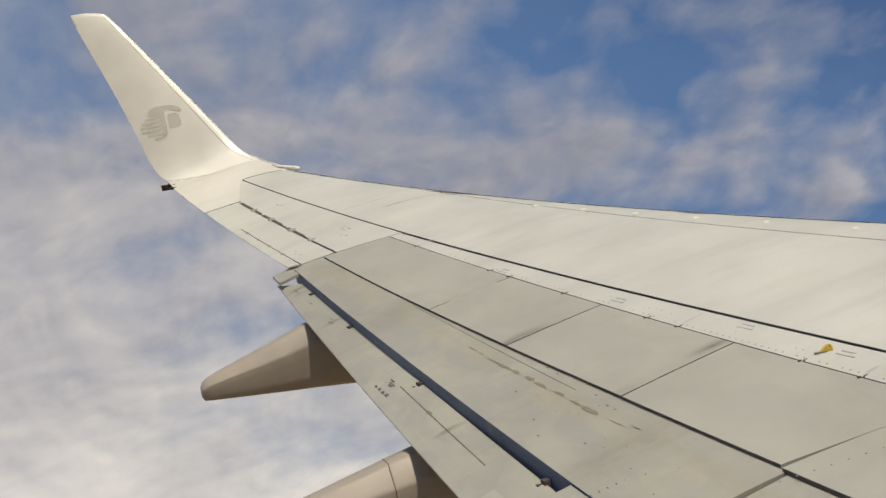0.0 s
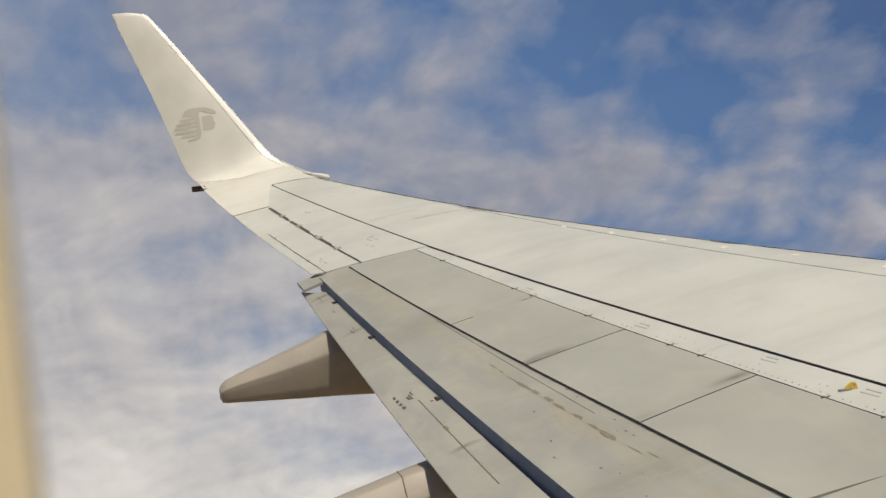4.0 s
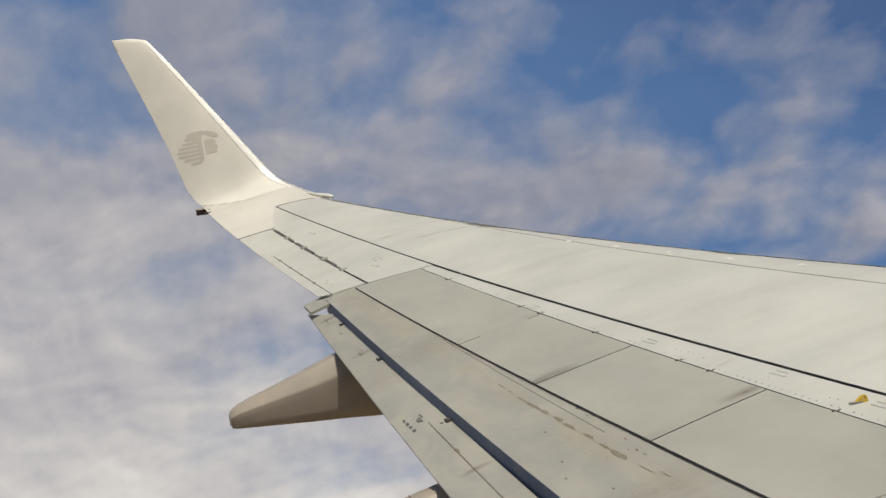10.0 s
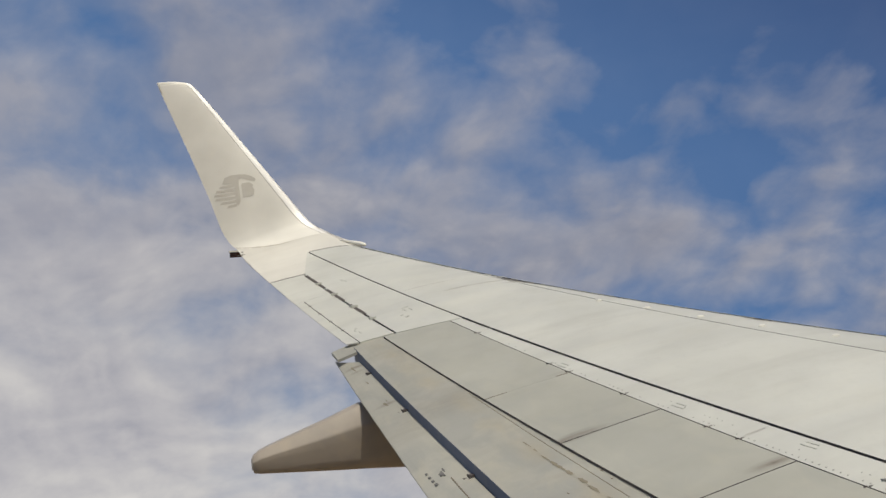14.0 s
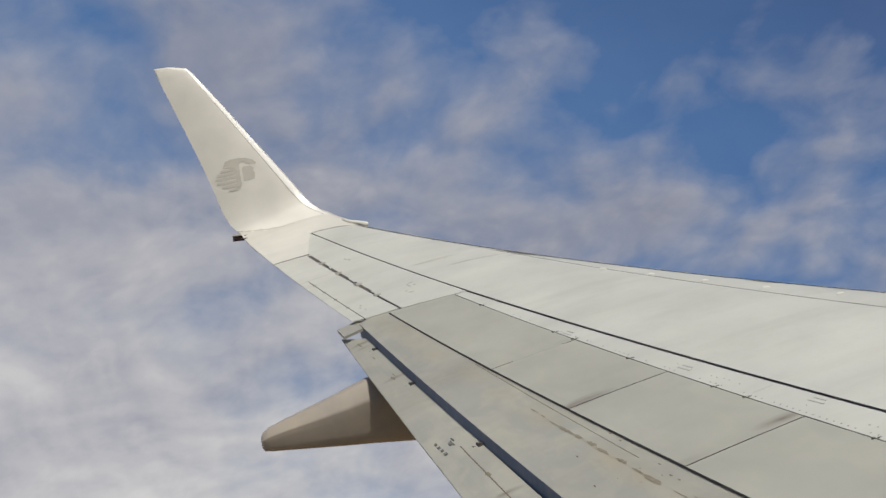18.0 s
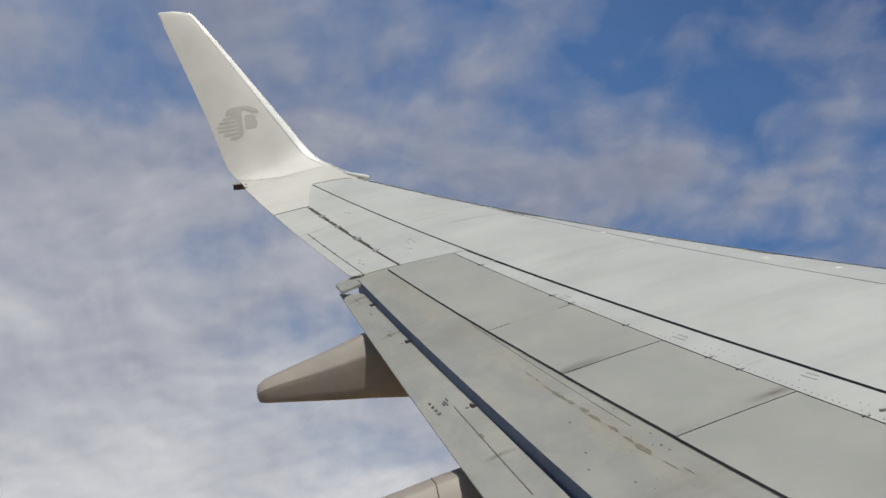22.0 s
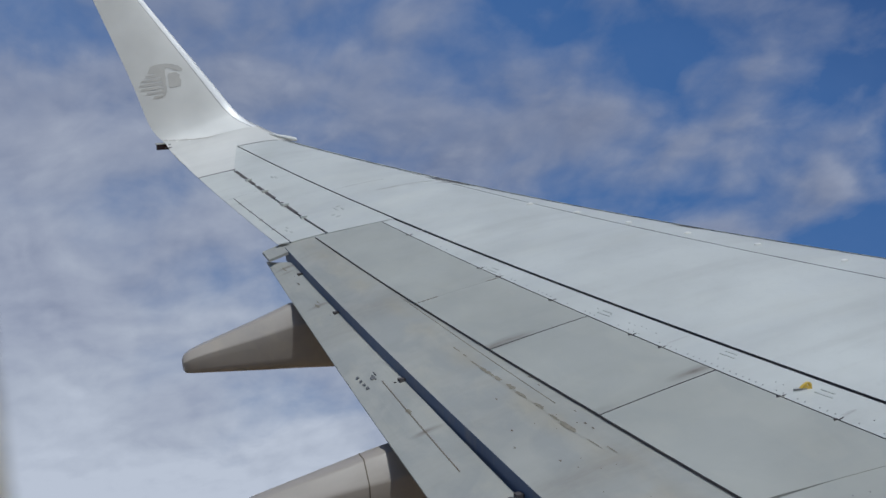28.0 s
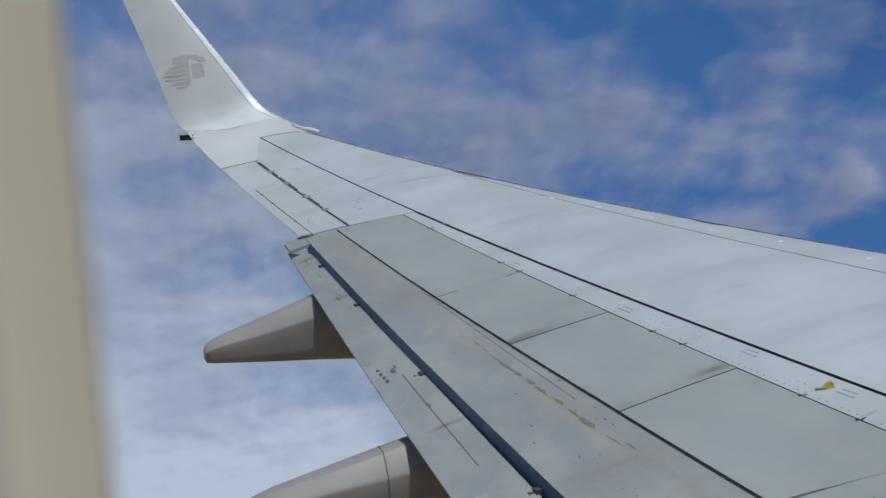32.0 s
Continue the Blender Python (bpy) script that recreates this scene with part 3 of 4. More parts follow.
part("tip_light", bm, WINGLET_PAINT, winglet, "white streamlined wing tip light housing", smooth=True)
bm = bmesh.new()
box(bm, (-10.385, 17.19, 2.472), (0.22, 0.05, 0.080), 0.1)
part("tail_light", bm, LAMP_RED, winglet, "dark rear position light")
bm = bmesh.new()
box(bm, (-10.355, 17.17, 2.523), (0.30, 0.06, 0.022), 0.1)
part("light_cover", bm, WINGLET_PAINT, winglet)
for x, y, z in ((-10.23, 17.02, 2.50), (-10.29, 16.93, 2.455)):
    bm = bmesh.new()
    bmesh.ops.create_cone(bm, segments=6, radius1=0.008, radius2=0.005, depth=0.20, cap_ends=True,
                          matrix=Matrix.Translation((x, y, z)) @ Matrix.Rotation(radians(88), 4, "Y"))
    part("static_wick", bm, SEAL, winglet, "thin dark static discharge rod")

# ---- small fittings on the wing ----
def strip(name, surf, line, y0, y1, width, material, lift=0.004, label="", n=24):
    """A thin band along the span, lying on a surface."""
    return part(name, sheet(surf, lambda y: line(y) + width / 2, lambda y: line(y) - width / 2, (y0, y1), (y0, y1), 1, n, lift=lift, thick=0.006, gap=0.0), material, wing, label, rim=material)


def mark(surf, x, y, dx, dy, material, name="stencil_mark", lift=0.004, turn=0.22, label="", parent=None):
    """A small flat mark laid on a surface, dx along the airflow and dy along the span."""
    bm = bmesh.new()
    c, q = math.cos(turn), math.sin(turn)
    vs = []
    for a, b in ((-1, -1), (1, -1), (1, 1), (-1, 1)):
        px, py = x + (a * dx * c - b * dy * q) / 2, y + (a * dx * q + b * dy * c) / 2
        vs.append(bm.verts.new((px, py, surf(px, py) + lift)))
    bm.faces.new(vs)
    low = [bm.verts.new(v.co - Vector((0, 0, 0.004))) for v in vs]
    for i in range(4):
        bm.faces.new((vs[i], vs[(i + 1) % 4], low[(i + 1) % 4], low[i]))
    return part(name, bm, material, parent or wing, label)


# domed bumps behind the leading edge
for x, y in ((-6.87, 11.97), (-6.57, 11.43), (-6.29, 10.84), (-5.99, 10.24), (-5.65, 9.62), (-5.33, 8.86), (-5.00, 8.12)):
    bm = bmesh.new()
    bmesh.ops.create_uvsphere(bm, u_segments=12, v_segments=8, radius=1.0,
                              matrix=Matrix.Translation((x, y, top(x, y))) @ Matrix.Diagonal((0.042, 0.021, 0.018, 1)))
    part("stud", bm, WINGLET_PAINT, wing, "small white domed stud", smooth=True)

# forked hinge fittings on the spoiler hinge line
for x, y in ((-8.23, 11.88), (-7.93, 10.62), (-7.87, 10.33), (-7.66, 9.58), (-7.43, 8.63), (-7.36, 8.32), (-7.10, 7.27), (-6.98, 6.85)):
    bm = bmesh.new()
    z = top(x_hinge(y), y)
    box(bm, (x_hinge(y) + 0.045, y, z + 0.003), (0.080, 0.008, 0.008), 0.24)
    box(bm, (x_hinge(y) + 0.085, y + 0.010, z + 0.004), (0.026, 0.016, 0.010), 0.24)
    box(bm, (x_hinge(y) - 0.02, y - 0.004, z + 0.004), (0.030, 0.008, 0.010), 0.24)
    part("hinge_fitting", bm, SEAL, next(o for f0, f1, o in SPOILERS if f0 - 0.01 < y < f1 + 0.01), "dark forked hinge fitting")

# seams
strip("flap_seam", flap_skin, lambda y: x_spoil(y) - 0.008 - 0.030 * (10.65 - y), 8.15, 10.6, 0.0040, FLAP_GRIME, lift=0.003, label="faint seam along the flap")
strip("flap_seam", aft_skin, lambda y: -9.183 - 0.079 * (y - 8.552), 8.0, 9.5, 0.007, GRIME, lift=0.003, label="rust-brown seam along the aft flap")


# grime: ragged thin smears lying on the flaps
srng = random.Random(21)


def smear(surf, x, y, long, wide, lean=-0.19, lift=0.003):
    bm = bmesh.new()
    mid = bm.verts.new((x, y, surf(x, y) + lift))
    rim = []
    for k in range(18):
        a = 2 * math.pi * k / 18
        r = srng.uniform(0.62, 1.12)
        v, u = 0.5 * long * r * math.cos(a), 0.5 * wide * r * math.sin(a) * srng.uniform(0.7, 1.2)
        px, py = x + u + lean * v, y + v
        rim.append(bm.verts.new((px, py, surf(px, py) + lift)))
    for p, q in zip(rim, rim[1:] + rim[:1]):
        bm.faces.new((mid, p, q))
    return bm


for x, y, long, wide in ((-8.667, 9.351, 0.13, 0.014), (-8.646, 9.208, 0.07, 0.012), (-8.626, 9.04, 0.16, 0.012), (-8.599, 8.89, 0.17, 0.034), (-8.581, 8.80, 0.14, 0.026), (-8.564, 8.715, 0.11, 0.040),
                         (-8.530, 8.552, 0.12, 0.040), (-8.511, 8.40, 0.17, 0.036), (-8.466, 8.19, 0.13, 0.034), (-8.440, 7.99, 0.13, 0.028), (-8.418, 7.84, 0.22, 0.038), (-8.36, 7.55, 0.16, 0.010), (-8.30, 7.43, 0.12, 0.009)):
    part("grime_smear", smear(flap_skin, x, y, long, wide), FLAP_GRIME, main_flap, "dull brown grime smear")
for x, y, long, wide in ((-9.534, 12.296, 0.16, 0.020), (-9.473, 11.838, 0.10, 0.016), (-9.419, 11.224, 0.12, 0.030), (-9.208, 8.935, 0.09, 0.042), (-9.395, 11.29, 0.07, 0.010)):
    part("grime_smear", smear(aft_skin, x, y, long, wide), FLAP_GRIME, aft_flap, "dull brown grime smear")
for x, y in ((-8.29, 7.98), (-8.30, 7.80), (-8.285, 7.72), (-8.68, 8.46), (-8.74, 8.03), (-8.80, 7.84), (-8.62, 7.52), (-8.36, 8.60), (-8.35, 8.45)):
    part("speck", smear(flap_skin, x, y, 0.030, 0.014), GRIME, main_flap)

# faint oily streaks at some hinge fittings, dark scrapes on the leading edge
for y, f, long in ((8.32, 0.15, 0.22), (11.88, 0.12, 0.18), (6.85, 0.10, 0.14)):
    part("oil_streak", smear(top, x_hinge(y) + f, y + 0.02, 0.024, long, lean=0.0), OIL, wing, "faint grey oily streak")
part("oil_streak", smear(top, -7.80, 13.44, 0.035, 0.85, lean=0.0), OIL, wing, "faint grey oily streak")
part("oil_streak", smear(top, -8.30, 13.80, 0.030, 0.60, lean=0.0), OIL, wing, "faint grey oily streak")
for x, y, long, wide in ((-7.345, 13.42, 0.55, 0.065), (-7.22, 13.22, 0.34, 0.04), (-5.845, 10.50, 0.34, 0.045)):
    part("edge_scrape", smear(top, x, y, long, wide, lean=-0.53, lift=0.005), EDGE_BROWN, wing, "dark brown scrape along the leading edge")

# links across the flap slot
for y in (12.05, 10.95, 9.40, 7.52):
    bm = bmesh.new()
    x = x_flap(y) - 0.02
    box(bm, (x + 0.01, y, flap_top(x, y) - 0.11), (0.075, 0.055, 0.055), 0.1)
    box(bm, (x - 0.035, y + 0.015, flap_top(x, y) - 0.118), (0.060, 0.030, 0.022), 0.1)
    part("flap_link", bm, SEAL, main_flap, "black link across the flap slot")

# stencils that cannot be read: plain bars and a spot
for k, (dx, dy, w, h) in enumerate(((0.0, 0.0, 0.030, 0.050), (0.012, 0.0, 0.012, 0.09), (-0.100, 0.10, 0.018, 0.030), (-0.092, 0.03, 0.022, 0.026), (-0.083, -0.04, 0.020, 0.030), (-0.073, -0.11, 0.024, 0.034), (0.030, 0.05, 0.010, 0.06))):
    mark(aft_top, -9.31 + dx, 9.60 + dy, w, h, STENCIL, "stencil_mark", 0.019, 0.1, parent=aft_flap)
for x, y, w, h in ((-8.72, 13.24, 0.05, 0.012), (-8.76, 13.17, 0.012, 0.10), (-8.69, 13.13, 0.012, 0.07), (-8.78, 12.94, 0.04, 0.03), (-8.82, 13.02, 0.03, 0.02), (-9.21, 14.80, 0.02, 0.06), (-9.17, 14.74, 0.02, 0.06),
                   (-9.35, 13.05, 0.015, 0.05), (-9.37, 12.98, 0.015, 0.05), (-9.33, 12.90, 0.015, 0.06)):
    mark(top, x, y, w, h, FAINT_INK, "stencil_mark", 0.006)
for x, y in ((-7.83, 10.49), (-7.42, 9.07), (-7.04, 7.92), (-6.86, 7.12)):
    for k in range(2):
        mark(top, x + 0.045 * k - 0.075, y + 0.015 * k, 0.014, 0.13 - 0.03 * k, FAINT_INK, "stencil_mark", 0.0045, 0.30)
for y in (14.2, 13.85, 13.5, 13.12):
    mark(top, x_tab(y), y, 0.04, 0.010, SEAL, "tab_hinge", 0.008, parent=trim_tab)
mark(aft_top, -9.26, 7.62, 0.16, 0.20, PANEL_PAINT, "patch_plate", 0.013, 0.1, "riveted repair plate near the flap's end", aft_flap)

# yellow lashing ring: an upright fin with a hole on a flat foot
bm = bmesh.new()
FX, FY = -6.975, 7.245
fz = top(FX, FY)
prof = [(0.40 * a, 0.56 * h) for a, h in ((-0.10, 0.0), (-0.085, 0.022), (-0.03, 0.058), (0.015, 0.082), (0.05, 0.085), (0.075, 0.065), (0.085, 0.03), (0.088, 0.0))]
for e in (-0.008, 0.008):
    ring = [bm.verts.new((FX + a * 0.93 - e * 0.36, FY - a * 0.36 + e * 0.93, fz + h)) for a, h in prof]
    hole = [bm.verts.new((FX + (0.014 + 0.010 * math.cos(q)) * 0.93 - e * 0.36, FY - (0.014 + 0.010 * math.cos(q)) * 0.36 + e * 0.93, fz + 0.026 + 0.010 * math.sin(q)))
            for q in [math.pi - 2 * math.pi * k / 8 for k in range(8)]]
    for i in range(8):
        bm.faces.new((ring[i], ring[(i + 1) % 8], hole[(i + 1) % 8], hole[i]))
bm.verts.ensure_lookup_table()
for i in range(16):
    a, b = (i, (i + 1) % 8) if i < 8 else (i, 8 + (i - 7) % 8)
    bm.faces.new((bm.verts[a], bm.verts[b], bm.verts[b + 16], bm.verts[a + 16]))
lug = part("lashing_lug", bm, YELLOW, wing, "bright yellow lashing lug with a hole")
bm = bmesh.new()
box(bm, (FX - 0.035, FY + 0.012, fz + 0.003), (0.085, 0.022, 0.008), -0.30)
part("foot_plate", bm, RIVET_PAINT, lug, "grey foot plate of the lug")


# rivet heads
def rivets(rows, material, label):
    bm = bmesh.new()
    for surf, x, y, r, lift in rows:
        z = surf(x, y) + lift
        ring = [bm.verts.new((x + r * math.cos(a), y + r * math.sin(a), z)) for a in [k * math.pi / 3 for k in range(6)]]
        bm.faces.new(ring)
        low = [bm.verts.new(v.co - Vector((0, 0, 0.004))) for v in ring]
        for i in range(6):
            bm.faces.new((ring[i], ring[(i + 1) % 6], low[(i + 1) % 6], low[i]))
    return tagged(part("rivets", bm, material, wing, label), kind="stuff")


rng = random.Random(4)
heads = []
for k in range(96):
    y = 6.30 + k * 0.055
    if rng.random() < 0.80 and (y < 8.4 or 9.6 < y < 10.3 or rng.random() < 0.4):
        heads.append((top, x_hinge(y) + 0.040, y, 0.0062, 0.0025))
    if k < 60 and rng.random() < 0.25:
        heads.append((top, x_hinge(y) + 0.12 + rng.uniform(-0.01, 0.01), y + 0.03, 0.0045, 0.0025))
for k in range(9):
    u = k / 8
    heads.append((top, -7.35 - 0.75 * u - 0.02, 6.20 + 0.20 * u, 0.006, 0.003))
rivets(heads, RIVET_PAINT, "dark rivet heads along the hinge line")
heads = []
for k in range(12):
    heads.append((flap_top, -8.62 - 0.055 * k, 7.02 + 0.004 * k, 0.005, 0.014))
for k in range(9):
    heads.append((flap_top, -9.02 + 0.012 * k, 7.10 - 0.05 * k, 0.005, 0.010))
for k in range(14):
    heads.append((flap_top, -8.45 + rng.uniform(-0.15, 0.15), 7.0 + rng.uniform(-0.4, 1.2), 0.0045, 0.018))
rivets(heads, GRIME, "dark rivet heads and specks on the flap")

# ---- sky ----
def sky_material():
    m, t, b = nodes_of("cloudy_sky")
    t.nodes.remove(b)
    em = t.nodes.new("ShaderNodeEmission")
    link(t, em.outputs[0], t.nodes["Material Output"].inputs["Surface"])
    co = t.nodes.new("ShaderNodeTexCoord")

    def vec(op, a, c=None):
        n = t.nodes.new("ShaderNodeVectorMath")
        n.operation = op
        for k, v in enumerate((a, c)):
            if isinstance(v, tuple):
                n.inputs[k].default_value = v
            elif v is not None:
                link(t, v, n.inputs[k])
        return n.outputs["Value" if op == "DOT_PRODUCT" else "Vector"]

    def calc(op, a, c=None, d=None):
        n = t.nodes.new("ShaderNodeMath")
        n.operation = op
        for k, v in enumerate((a, c, d)):
            if isinstance(v, (int, float)):
                n.inputs[k].default_value = v
            elif v is not None:
                link(t, v, n.inputs[k])
        return n.outputs[0]

    def weighed(start, *terms):
        out = start
        for value, weight in terms:
            out = calc("MULTIPLY_ADD", value, weight, out)
        return out

    way = vec("NORMALIZE", co.outputs["Object"])
    sep = t.nodes.new("ShaderNodeSeparateXYZ")
    link(t, way, sep.inputs[0])
    # bearing along the wing's side of the sky, growing ahead, and height over its middle
    deep = vec("DOT_PRODUCT", way, (0.231, 0.919, 0.318))
    ahead = calc("DIVIDE", vec("DOT_PRODUCT", way, (0.967, -0.181, -0.179)), deep)
    high = calc("DIVIDE", vec("DOT_PRODUCT", way, (0.106, -0.349, 0.931)), deep)
    # clouds lie in a level layer: they crowd together low down
    zz = calc("ADD", sep.outputs["Z"], 0.45)
    flat = t.nodes.new("ShaderNodeCombineXYZ")
    link(t, calc("DIVIDE", sep.outputs["X"], zz), flat.inputs[0])
    link(t, calc("DIVIDE", sep.outputs["Y"], zz), flat.inputs[1])

    def cloud(at, scale, detail, rough, w, out="Fac"):
        n = t.nodes.new("ShaderNodeTexNoise")
        n.noise_dimensions = "4D"
        n.inputs["W"].default_value = w
        n.inputs["Scale"].default_value, n.inputs["Detail"].default_value, n.inputs["Roughness"].default_value = scale, detail, rough
        link(t, at, n.inputs["Vector"])
        return n.outputs[out]

    def puffs(at, scale):
        n = t.nodes.new("ShaderNodeTexVoronoi")
        n.feature = "SMOOTH_F1"
        n.inputs["Scale"].default_value, n.inputs["Detail"].default_value, n.inputs["Roughness"].default_value = scale, 2.0, 0.5
        n.inputs["Smoothness"].default_value = 0.7
        link(t, at, n.inputs["Vector"])
        return n.outputs["Distance"]

    stir = vec("SUBTRACT", cloud(flat.outputs[0], 5.0, 3, 0.5, 4.4, "Color"), (0.5, 0.5, 0.5))
    bent = vec("MULTIPLY_ADD", stir, (0.085, 0.085, 0.0))
    link(t, flat.outputs[0], bent.node.inputs[2])

    def body(at):
        return weighed(0.0, (cloud(at, 6.0, 7, 0.53, 1.7), 0.86), (puffs(at, 9.0), -0.15))

    big = cloud(flat.outputs[0], 2.7, 2, 0.5, 3.1)
    mass = body(bent)
    lee = body(vec("ADD", bent, (0.012, -0.020, 0.0)))
    blue = ramp(t, weighed(0.5, (high, 0.80), (ahead, 0.28)), [(0.22, (0.16, 0.28, 0.46)), (0.50, (0.076, 0.188, 0.405)), (0.70, (0.054, 0.150, 0.355)), (0.88, (0.022, 0.075, 0.22))])
    # a broken upper layer, thinning out ahead of the wing
    aloft = calc("MAXIMUM", calc("SUBTRACT", high, 0.21), 0.0)
    cover = weighed(0.165, (aloft, -1.1), (mass, 1.0), (big, 0.45), (ahead, -0.18), (high, -0.12))
    thick = ramp(t, cover, [(0.53, (0.09,) * 3), (0.65, (0.41,) * 3), (0.755, (0.73,) * 3), (0.90, (0.93,) * 3)])
    relief = weighed(0.5, (calc("SUBTRACT", mass, lee), 2.4))
    tone = weighed(0.36, (relief, 0.34), (cloud(bent, 3.0, 3, 0.5, 8.3), 0.36), (cover, -0.26))
    grey = ramp(t, tone, [(0.34, (0.25, 0.255, 0.31)), (0.46, (0.335, 0.335, 0.38)), (0.58, (0.43, 0.42, 0.45)), (0.70, (0.54, 0.525, 0.54))])
    c = mixed(t, thick, blue, grey)
    # a dense pale bank, low behind the wing, with a ragged upper edge
    low = weighed(0.0, (high, -1.25), (ahead, -0.62), (mass, 0.75), (big, 0.30))
    dense = ramp(t, low, [(0.36, (0,) * 3), (0.52, (0.55,) * 3), (0.76, (1,) * 3)])
    nearer = calc("MAXIMUM", calc("SUBTRACT", -0.19, high), 0.0)
    glare = weighed(0.18, (nearer, 1.5), (relief, 0.26), (cloud(bent, 4.2, 5, 0.5, 5.4), 0.50), (high, -0.40))
    pale = ramp(t, glare, [(0.44, (0.37, 0.375, 0.43)), (0.56, (0.50, 0.495, 0.525)), (0.68, (0.62, 0.61, 0.61)), (0.82, (0.76, 0.74, 0.72))])
    link(t, mixed(t, dense, c, pale), em.inputs["Color"])
    return m


def sky_patch():
    bm = bmesh.new()
    rows = []
    for i in range(25):
        el = radians(-5 + 75 * i / 24)
        rows.append([bm.verts.new((4300 * math.cos(el) * math.sin(az), 4300 * math.cos(el) * math.cos(az), 4300 * math.sin(el)))
                     for az in [radians(-80 + 160 * j / 48) for j in range(49)]])
    for a, b in zip(rows, rows[1:]):
        for j in range(48):
            bm.faces.new((a[j], a[j + 1], b[j + 1], b[j]))
    return bm


backdrop = part("backdrop", sky_patch(), sky_material(), None, smooth=True)
tagged(backdrop, "blue sky with broken white and grey clouds", "sky", kind="structure")

# ---- fuselage and window ----
R_HULL, Z_HULL = 1.955, 1.70


def hull():
    bm = bmesh.new()
    xs = [-24, -18] + [-14.05 + 0.25 * k for k in range(11)] + [-11.3, -11.0, -10.7] + [-10.45 + 0.25 * k for k in range(12)] + [-4, 0, 4, 8]
    th = [0, 1.5] + [22.5] + [k * 7.5 for k in range(4, 22)] + [166.0, 178.5] + [k * 7.5 for k in range(25, 48)]
    vs = [[bm.verts.new((x, R_HULL * math.cos(radians(a)), Z_HULL + R_HULL * math.sin(radians(a)))) for a in th] for x in xs]
    n = len(th)
    for i in range(len(xs) - 1):
        for j in range(n):
            if th[j] in (1.5, 22.5, 30.0) and -11.56 < xs[i] < -10.6 or th[j] == 166.0 and -14.1 < xs[i] < -7.6 and i % 2:
                continue
            bm.faces.new((vs[i][j], vs[i][(j + 1) % n], vs[i + 1][(j + 1) % n], vs[i + 1][j]))
    bm.faces.new(vs[0])
    bm.faces.new(vs[-1])
    return bm


fuselage = thing("wall_fuselage", "white painted airliner fuselage", "fuselage", "structure")
part("hull_skin", hull(), SKIN, fuselage, smooth=True)


def rounded(x0, x1, z0, z1, r, n=8):
    pts = []
    for cx, cz, a0 in ((x1 - r, z1 - r, 0), (x0 + r, z1 - r, 90), (x0 + r, z0 + r, 180), (x1 - r, z0 + r, 270)):
        pts += [(cx + r * math.cos(radians(a0 + 90 * k / n)), cz + r * math.sin(radians(a0 + 90 * k / n))) for k in range(n + 1)]
    return pts


def liner():
    """The cabin's wall panel with its flared window opening."""
    bm = bmesh.new()
    rings = []
    for y, g, r in ((1.900, 0.005, 0.09), (1.890, 0.0, 0.085), (1.880, 0.0, 0.085), (1.85, 0.002, 0.087), (1.82, 0.005, 0.09), (1.80, 0.010, 0.095), (1.79, 0.022, 0.11), (1.786, 0.045, 0.12), (1.784, 0.40, 0.2)):
        rings.append([bm.verts.new((x, y, z)) for x, z in rounded(-11.1185 - g, -10.81 + g, 1.83 - g, 2.38 + g, r)])
    for k, (a, b) in enumerate(zip(rings, rings[1:])):
        for i in range(len(a)):
            bm.faces.new((a[i], a[(i + 1) % len(a)], b[(i + 1) % len(a)], b[i])).material_index = 1 if k < 2 or k == 4 else 0
    return bm


window = thing("window_1", "beige plastic airliner cabin window surround", "window", "structure")
part("window_frame", liner(), LINER, window, "moulded beige plastic surround with a grey rubber lip", smooth=True, rim=LIP)

# ---- ground far below ----
def ground_material():
    m, t, b = nodes_of("dry_land")
    a = ramp(t, noise_at(t, 0.004, 8, 0.6), [(0.35, (0.13, 0.10, 0.06)), (0.52, (0.29, 0.19, 0.105)), (0.7, (0.40, 0.27, 0.155))])
    scrub = ramp(t, noise_at(t, 0.06, 6, 0.7), [(0.47, (0, 0, 0)), (0.60, (0.9,) * 3)])
    green = ramp(t, noise_at(t, 0.0016, 3, 0.5, (1.0, 4.0, 1.0), 0.2), [(0.60, (0, 0, 0)), (0.66, (0.8,) * 3)])
    c = mixed(t, scrub, a, (0.075, 0.075, 0.042))
    link(t, mixed(t, green, c, (0.055, 0.075, 0.030)), b.inputs["Base Color"])
    b.inputs["Roughness"].default_value = 0.95
    bump(t, b, noise_at(t, 0.05, 6, 0.6), 0.4, 4.0)
    return m


def land(x, y):
    """A plain with worn hills and, far out, a ring of low mountains."""
    v = Vector((x * 0.0009, y * 0.0009, 0.3))
    r = math.hypot(x, y)
    h = max(0.0, noise.fractal(v, 1.0, 2.0, 6) - 0.15)
    far = max(0.0, noise.fractal(Vector((x * 0.0016, y * 0.0016, 4.1)), 0.9, 2.0, 5) + 0.2) * min(1.0, max(0.0, (r - 3600) / 500))
    mesa = 0.0
    for cx, cy, w, top_h in ((-700, 2050, 520, 120), (150, 1700, 430, 80), (1900, 2500, 700, 150)):
        d = math.hypot((x - cx) / w, (y - cy) / (0.6 * w)) + 0.25 * noise.noise(Vector((x * 0.004, y * 0.004, cx)))
        mesa = max(mesa, top_h * max(0.0, 1 - d * d) ** 0.7)
    return -620 + 200 * h * min(1.0, max(0.0, (r - 900) / 900)) + 260 * far + mesa


bm = bmesh.new()
N = 120
vs = [[bm.verts.new((-4600 + 9200 * i / N, -4600 + 9200 * j / N, land(-4600 + 9200 * i / N, -4600 + 9200 * j / N))) for j in range(N + 1)] for i in range(N + 1)]
for i in range(N):
    for j in range(N):
        bm.faces.new((vs[i][j], vs[i + 1][j], vs[i + 1][j + 1], vs[i][j + 1]))
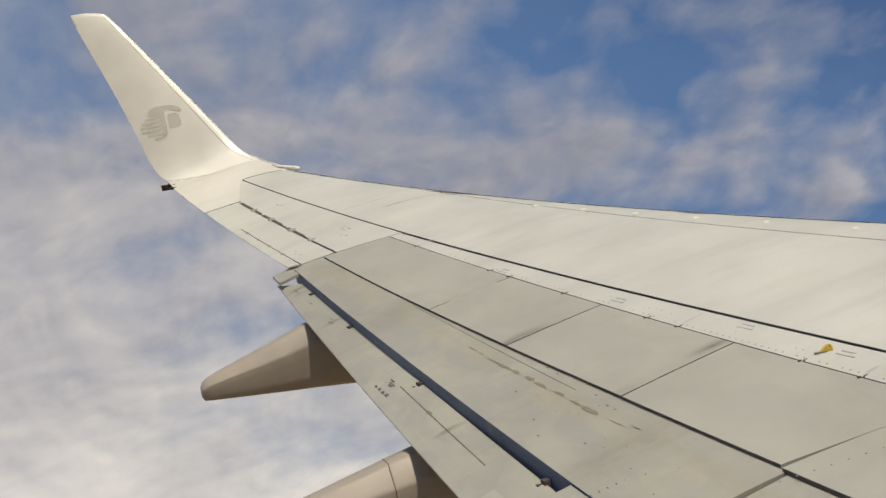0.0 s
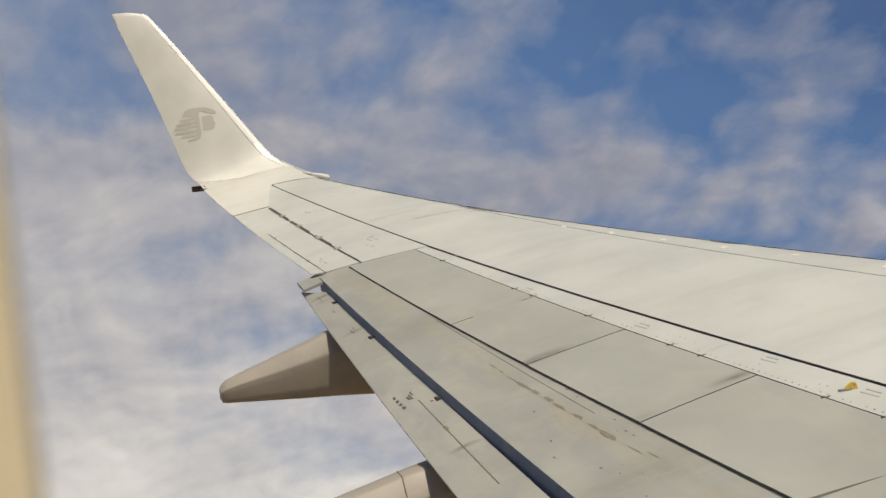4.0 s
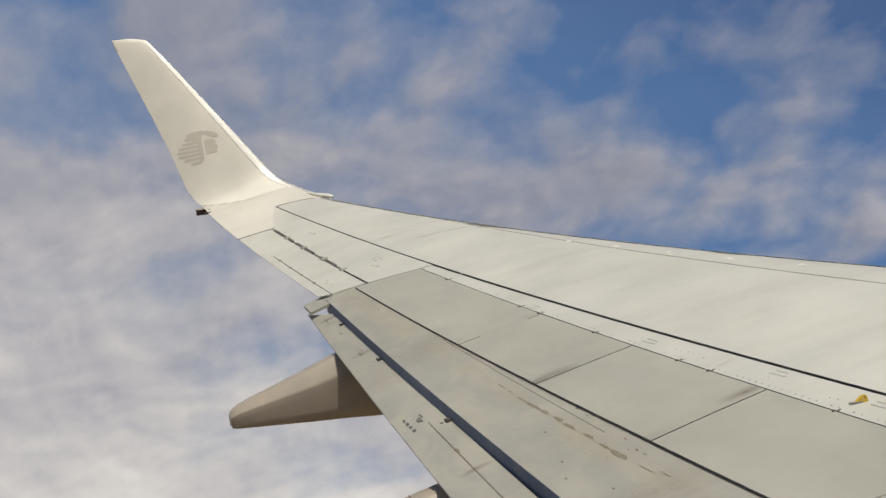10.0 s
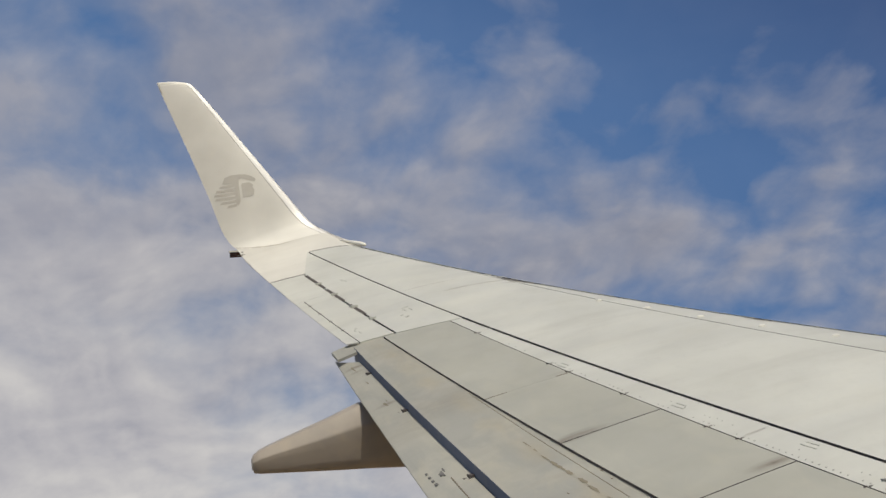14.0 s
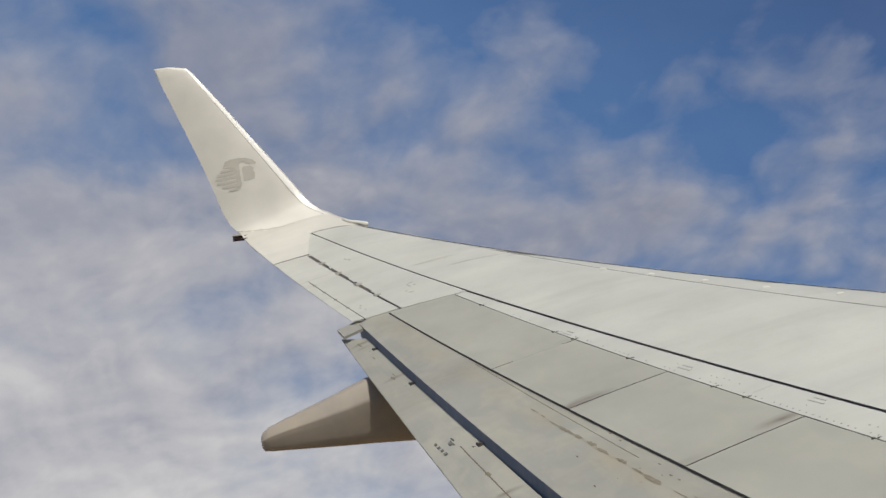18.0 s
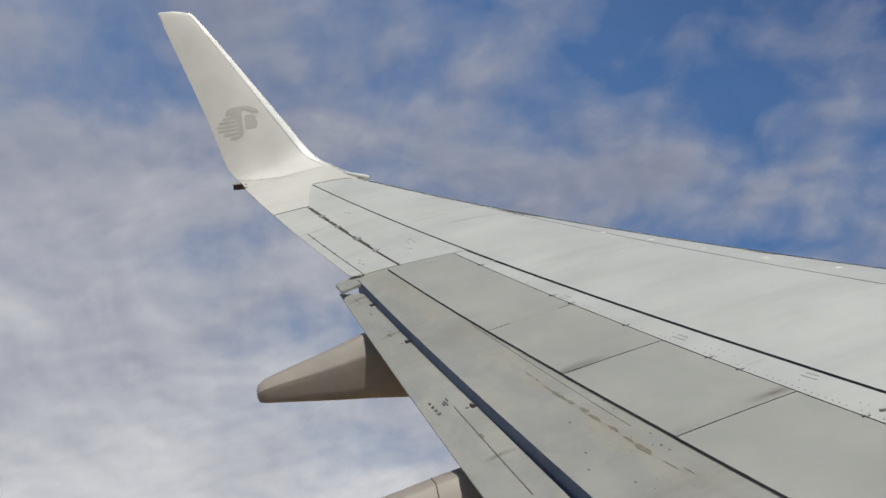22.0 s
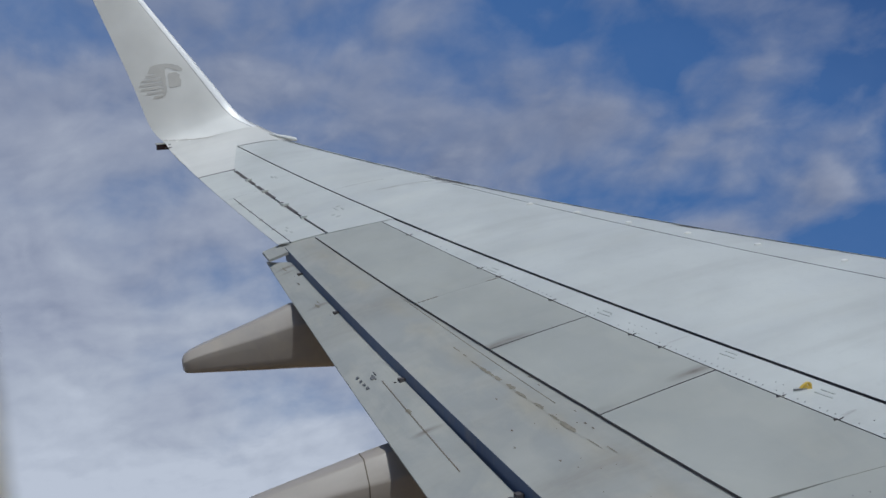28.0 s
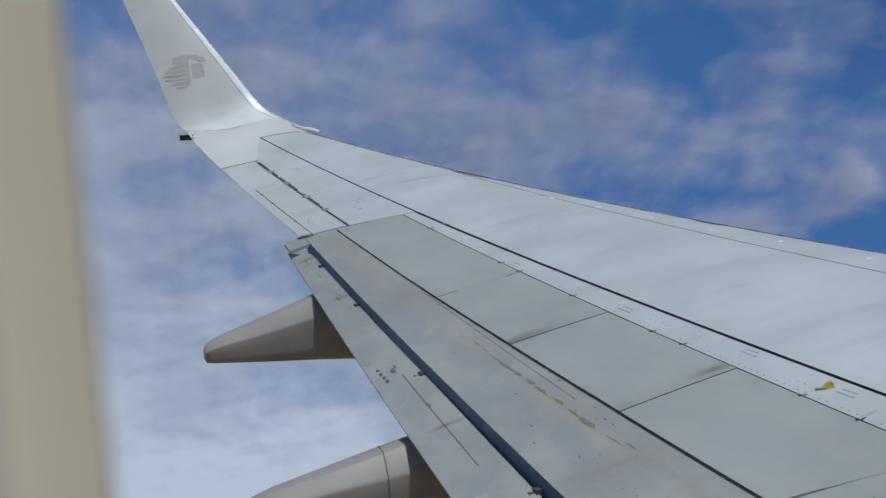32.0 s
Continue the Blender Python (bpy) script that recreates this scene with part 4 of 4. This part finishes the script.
tagged(part("ground", bm, ground_material(), None, smooth=True), "dry brown desert land with scrub and low hills", "ground", kind="structure")

# the town on the plain: plain houses with low roofs
PLASTER = paint("plaster", (0.58, 0.52, 0.44), amount=0.3, rough=0.9)
bm = bmesh.new()
trng = random.Random(11)
for k in range(420):
    col, row = k % 30, k // 30
    x, y = -520 + col * 26 + (col // 5) * 14 + trng.uniform(-4, 4), 760 + row * 24 + (row // 3) * 12 + trng.uniform(-4, 4)
    if trng.random() < 0.15:
        continue
    w, d, h = trng.uniform(8, 15), trng.uniform(8, 13), trng.uniform(3, 6.5)
    z = land(x, y)
    vs = [bm.verts.new((x + a * w / 2, y + b * d / 2, z + e)) for e in (-2, h) for a, b in ((-1, -1), (1, -1), (1, 1), (-1, 1))]
    ridge = [bm.verts.new((x + a * w / 2, y, z + h + d * 0.16)) for a in (-1, 1)]
    for q in ((0, 1, 5, 4), (1, 2, 6, 5), (2, 3, 7, 6), (3, 0, 4, 7)):
        bm.faces.new([vs[i] for i in q])
    bm.faces.new((vs[4], vs[5], ridge[1], ridge[0]))
    bm.faces.new((vs[6], vs[7], ridge[0], ridge[1]))
    bm.faces.new((vs[5], vs[6], ridge[1]))
    bm.faces.new((vs[7], vs[4], ridge[0]))
tagged(part("houses", bm, PLASTER, None), "small pale houses of a desert town in rows", "houses", kind="stuff")


def shed(x, y, w, d, h, turn):
    """A long white warehouse with a shallow ridged roof."""
    z = land(x, y)
    ob = thing("warehouse", "white metal warehouse with a low ridged roof on the dry plain", "warehouse", m=pose(x, y, z, 0, 0, turn))
    bm = bmesh.new()
    box(bm, (0, 0, h / 2 - 1), (w, d, h + 2))
    part("wall", bm, PLASTER, ob)
    bm = bmesh.new()
    bays = 6
    rows = [[bm.verts.new((-w / 2 - 0.4 + (w + 0.8) * k / bays, e, h + 0.02 + g)) for k in range(bays + 1)] for e, g in ((-d / 2 - 0.5, 0.0), (0.0, 0.07 * d), (d / 2 + 0.5, 0.0))]
    for p, q in zip(rows, rows[1:]):
        for i in range(bays):
            bm.faces.new((p[i], p[i + 1], q[i + 1], q[i]))
    part("roof", bm, ROOF_METAL, ob, "pale sheet metal roof")
    for k in range(3):
        bm = bmesh.new()
        box(bm, (-w / 2 + w * (k + 0.5) / 3, -d / 2 - 0.05, 2.2), (4.5, 0.25, 4.4))
        part("door", bm, STENCIL, ob, "dark loading door")


ROOF_METAL = paint("roof_metal", (0.72, 0.72, 0.70), amount=0.2, rough=0.5, metal=0.1)
shed(330, 820, 78, 34, 9, 12)
shed(240, 860, 60, 26, 8, 12)
shed(-180, 1150, 42, 24, 7, -8)
ASPHALT = paint("asphalt", (0.055, 0.053, 0.05), dirt=(0.16, 0.13, 0.09), amount=0.5, rough=0.95)
for label, path in (("grey asphalt main road through the town", [(-900 + 90 * k, 690 + 3.2 * k + 26 * math.sin(k * 0.5)) for k in range(21)]), ("narrow dusty road to the warehouses", [(400 + 6 * math.sin(k * 0.8), 700 + 45 * k) for k in range(14)])):
    bm = bmesh.new()
    edge = []
    for k, (x, y) in enumerate(path):
        (x0, y0), (x1, y1) = path[max(k - 1, 0)], path[min(k + 1, len(path) - 1)]
        n = Vector((y0 - y1, x1 - x0)).normalized() * 6
        edge.append([bm.verts.new((x + e * n.x, y + e * n.y, max(land(x + e * n.x, y + e * n.y), land(x, y)) + 0.6)) for e in (-1, 1)])
    for p, q in zip(edge, edge[1:]):
        bm.faces.new((p[0], p[1], q[1], q[0]))
    tagged(part("road", bm, ASPHALT, None), label, "road", kind="structure")
# dark scrub and trees between the houses
bm = bmesh.new()
for k in range(900):
    x, y = trng.uniform(-900, 900), trng.uniform(640, 1500)
    r = trng.uniform(1.5, 4.0)
    z = land(x, y)
    tip = bm.verts.new((x + trng.uniform(-0.5, 0.5) * r, y, z + r * 1.5))
    ring = [bm.verts.new((x + r * trng.uniform(0.7, 1.2) * math.cos(q), y + r * trng.uniform(0.7, 1.2) * math.sin(q), z + r * trng.uniform(0.2, 0.6))) for q in [math.pi * i / 3 for i in range(6)]]
    foot = bm.verts.new((x, y, z - 0.5))
    for p, q in zip(ring, ring[1:] + ring[:1]):
        bm.faces.new((tip, p, q))
        bm.faces.new((foot, q, p))
LEAVES = paint("dry_leaves", (0.055, 0.065, 0.030), dirt=(0.11, 0.095, 0.05), amount=0.6, rough=0.95)
tagged(part("scrub_trees", bm, LEAVES, None), "dark green desert scrub and small trees", "trees", kind="stuff")
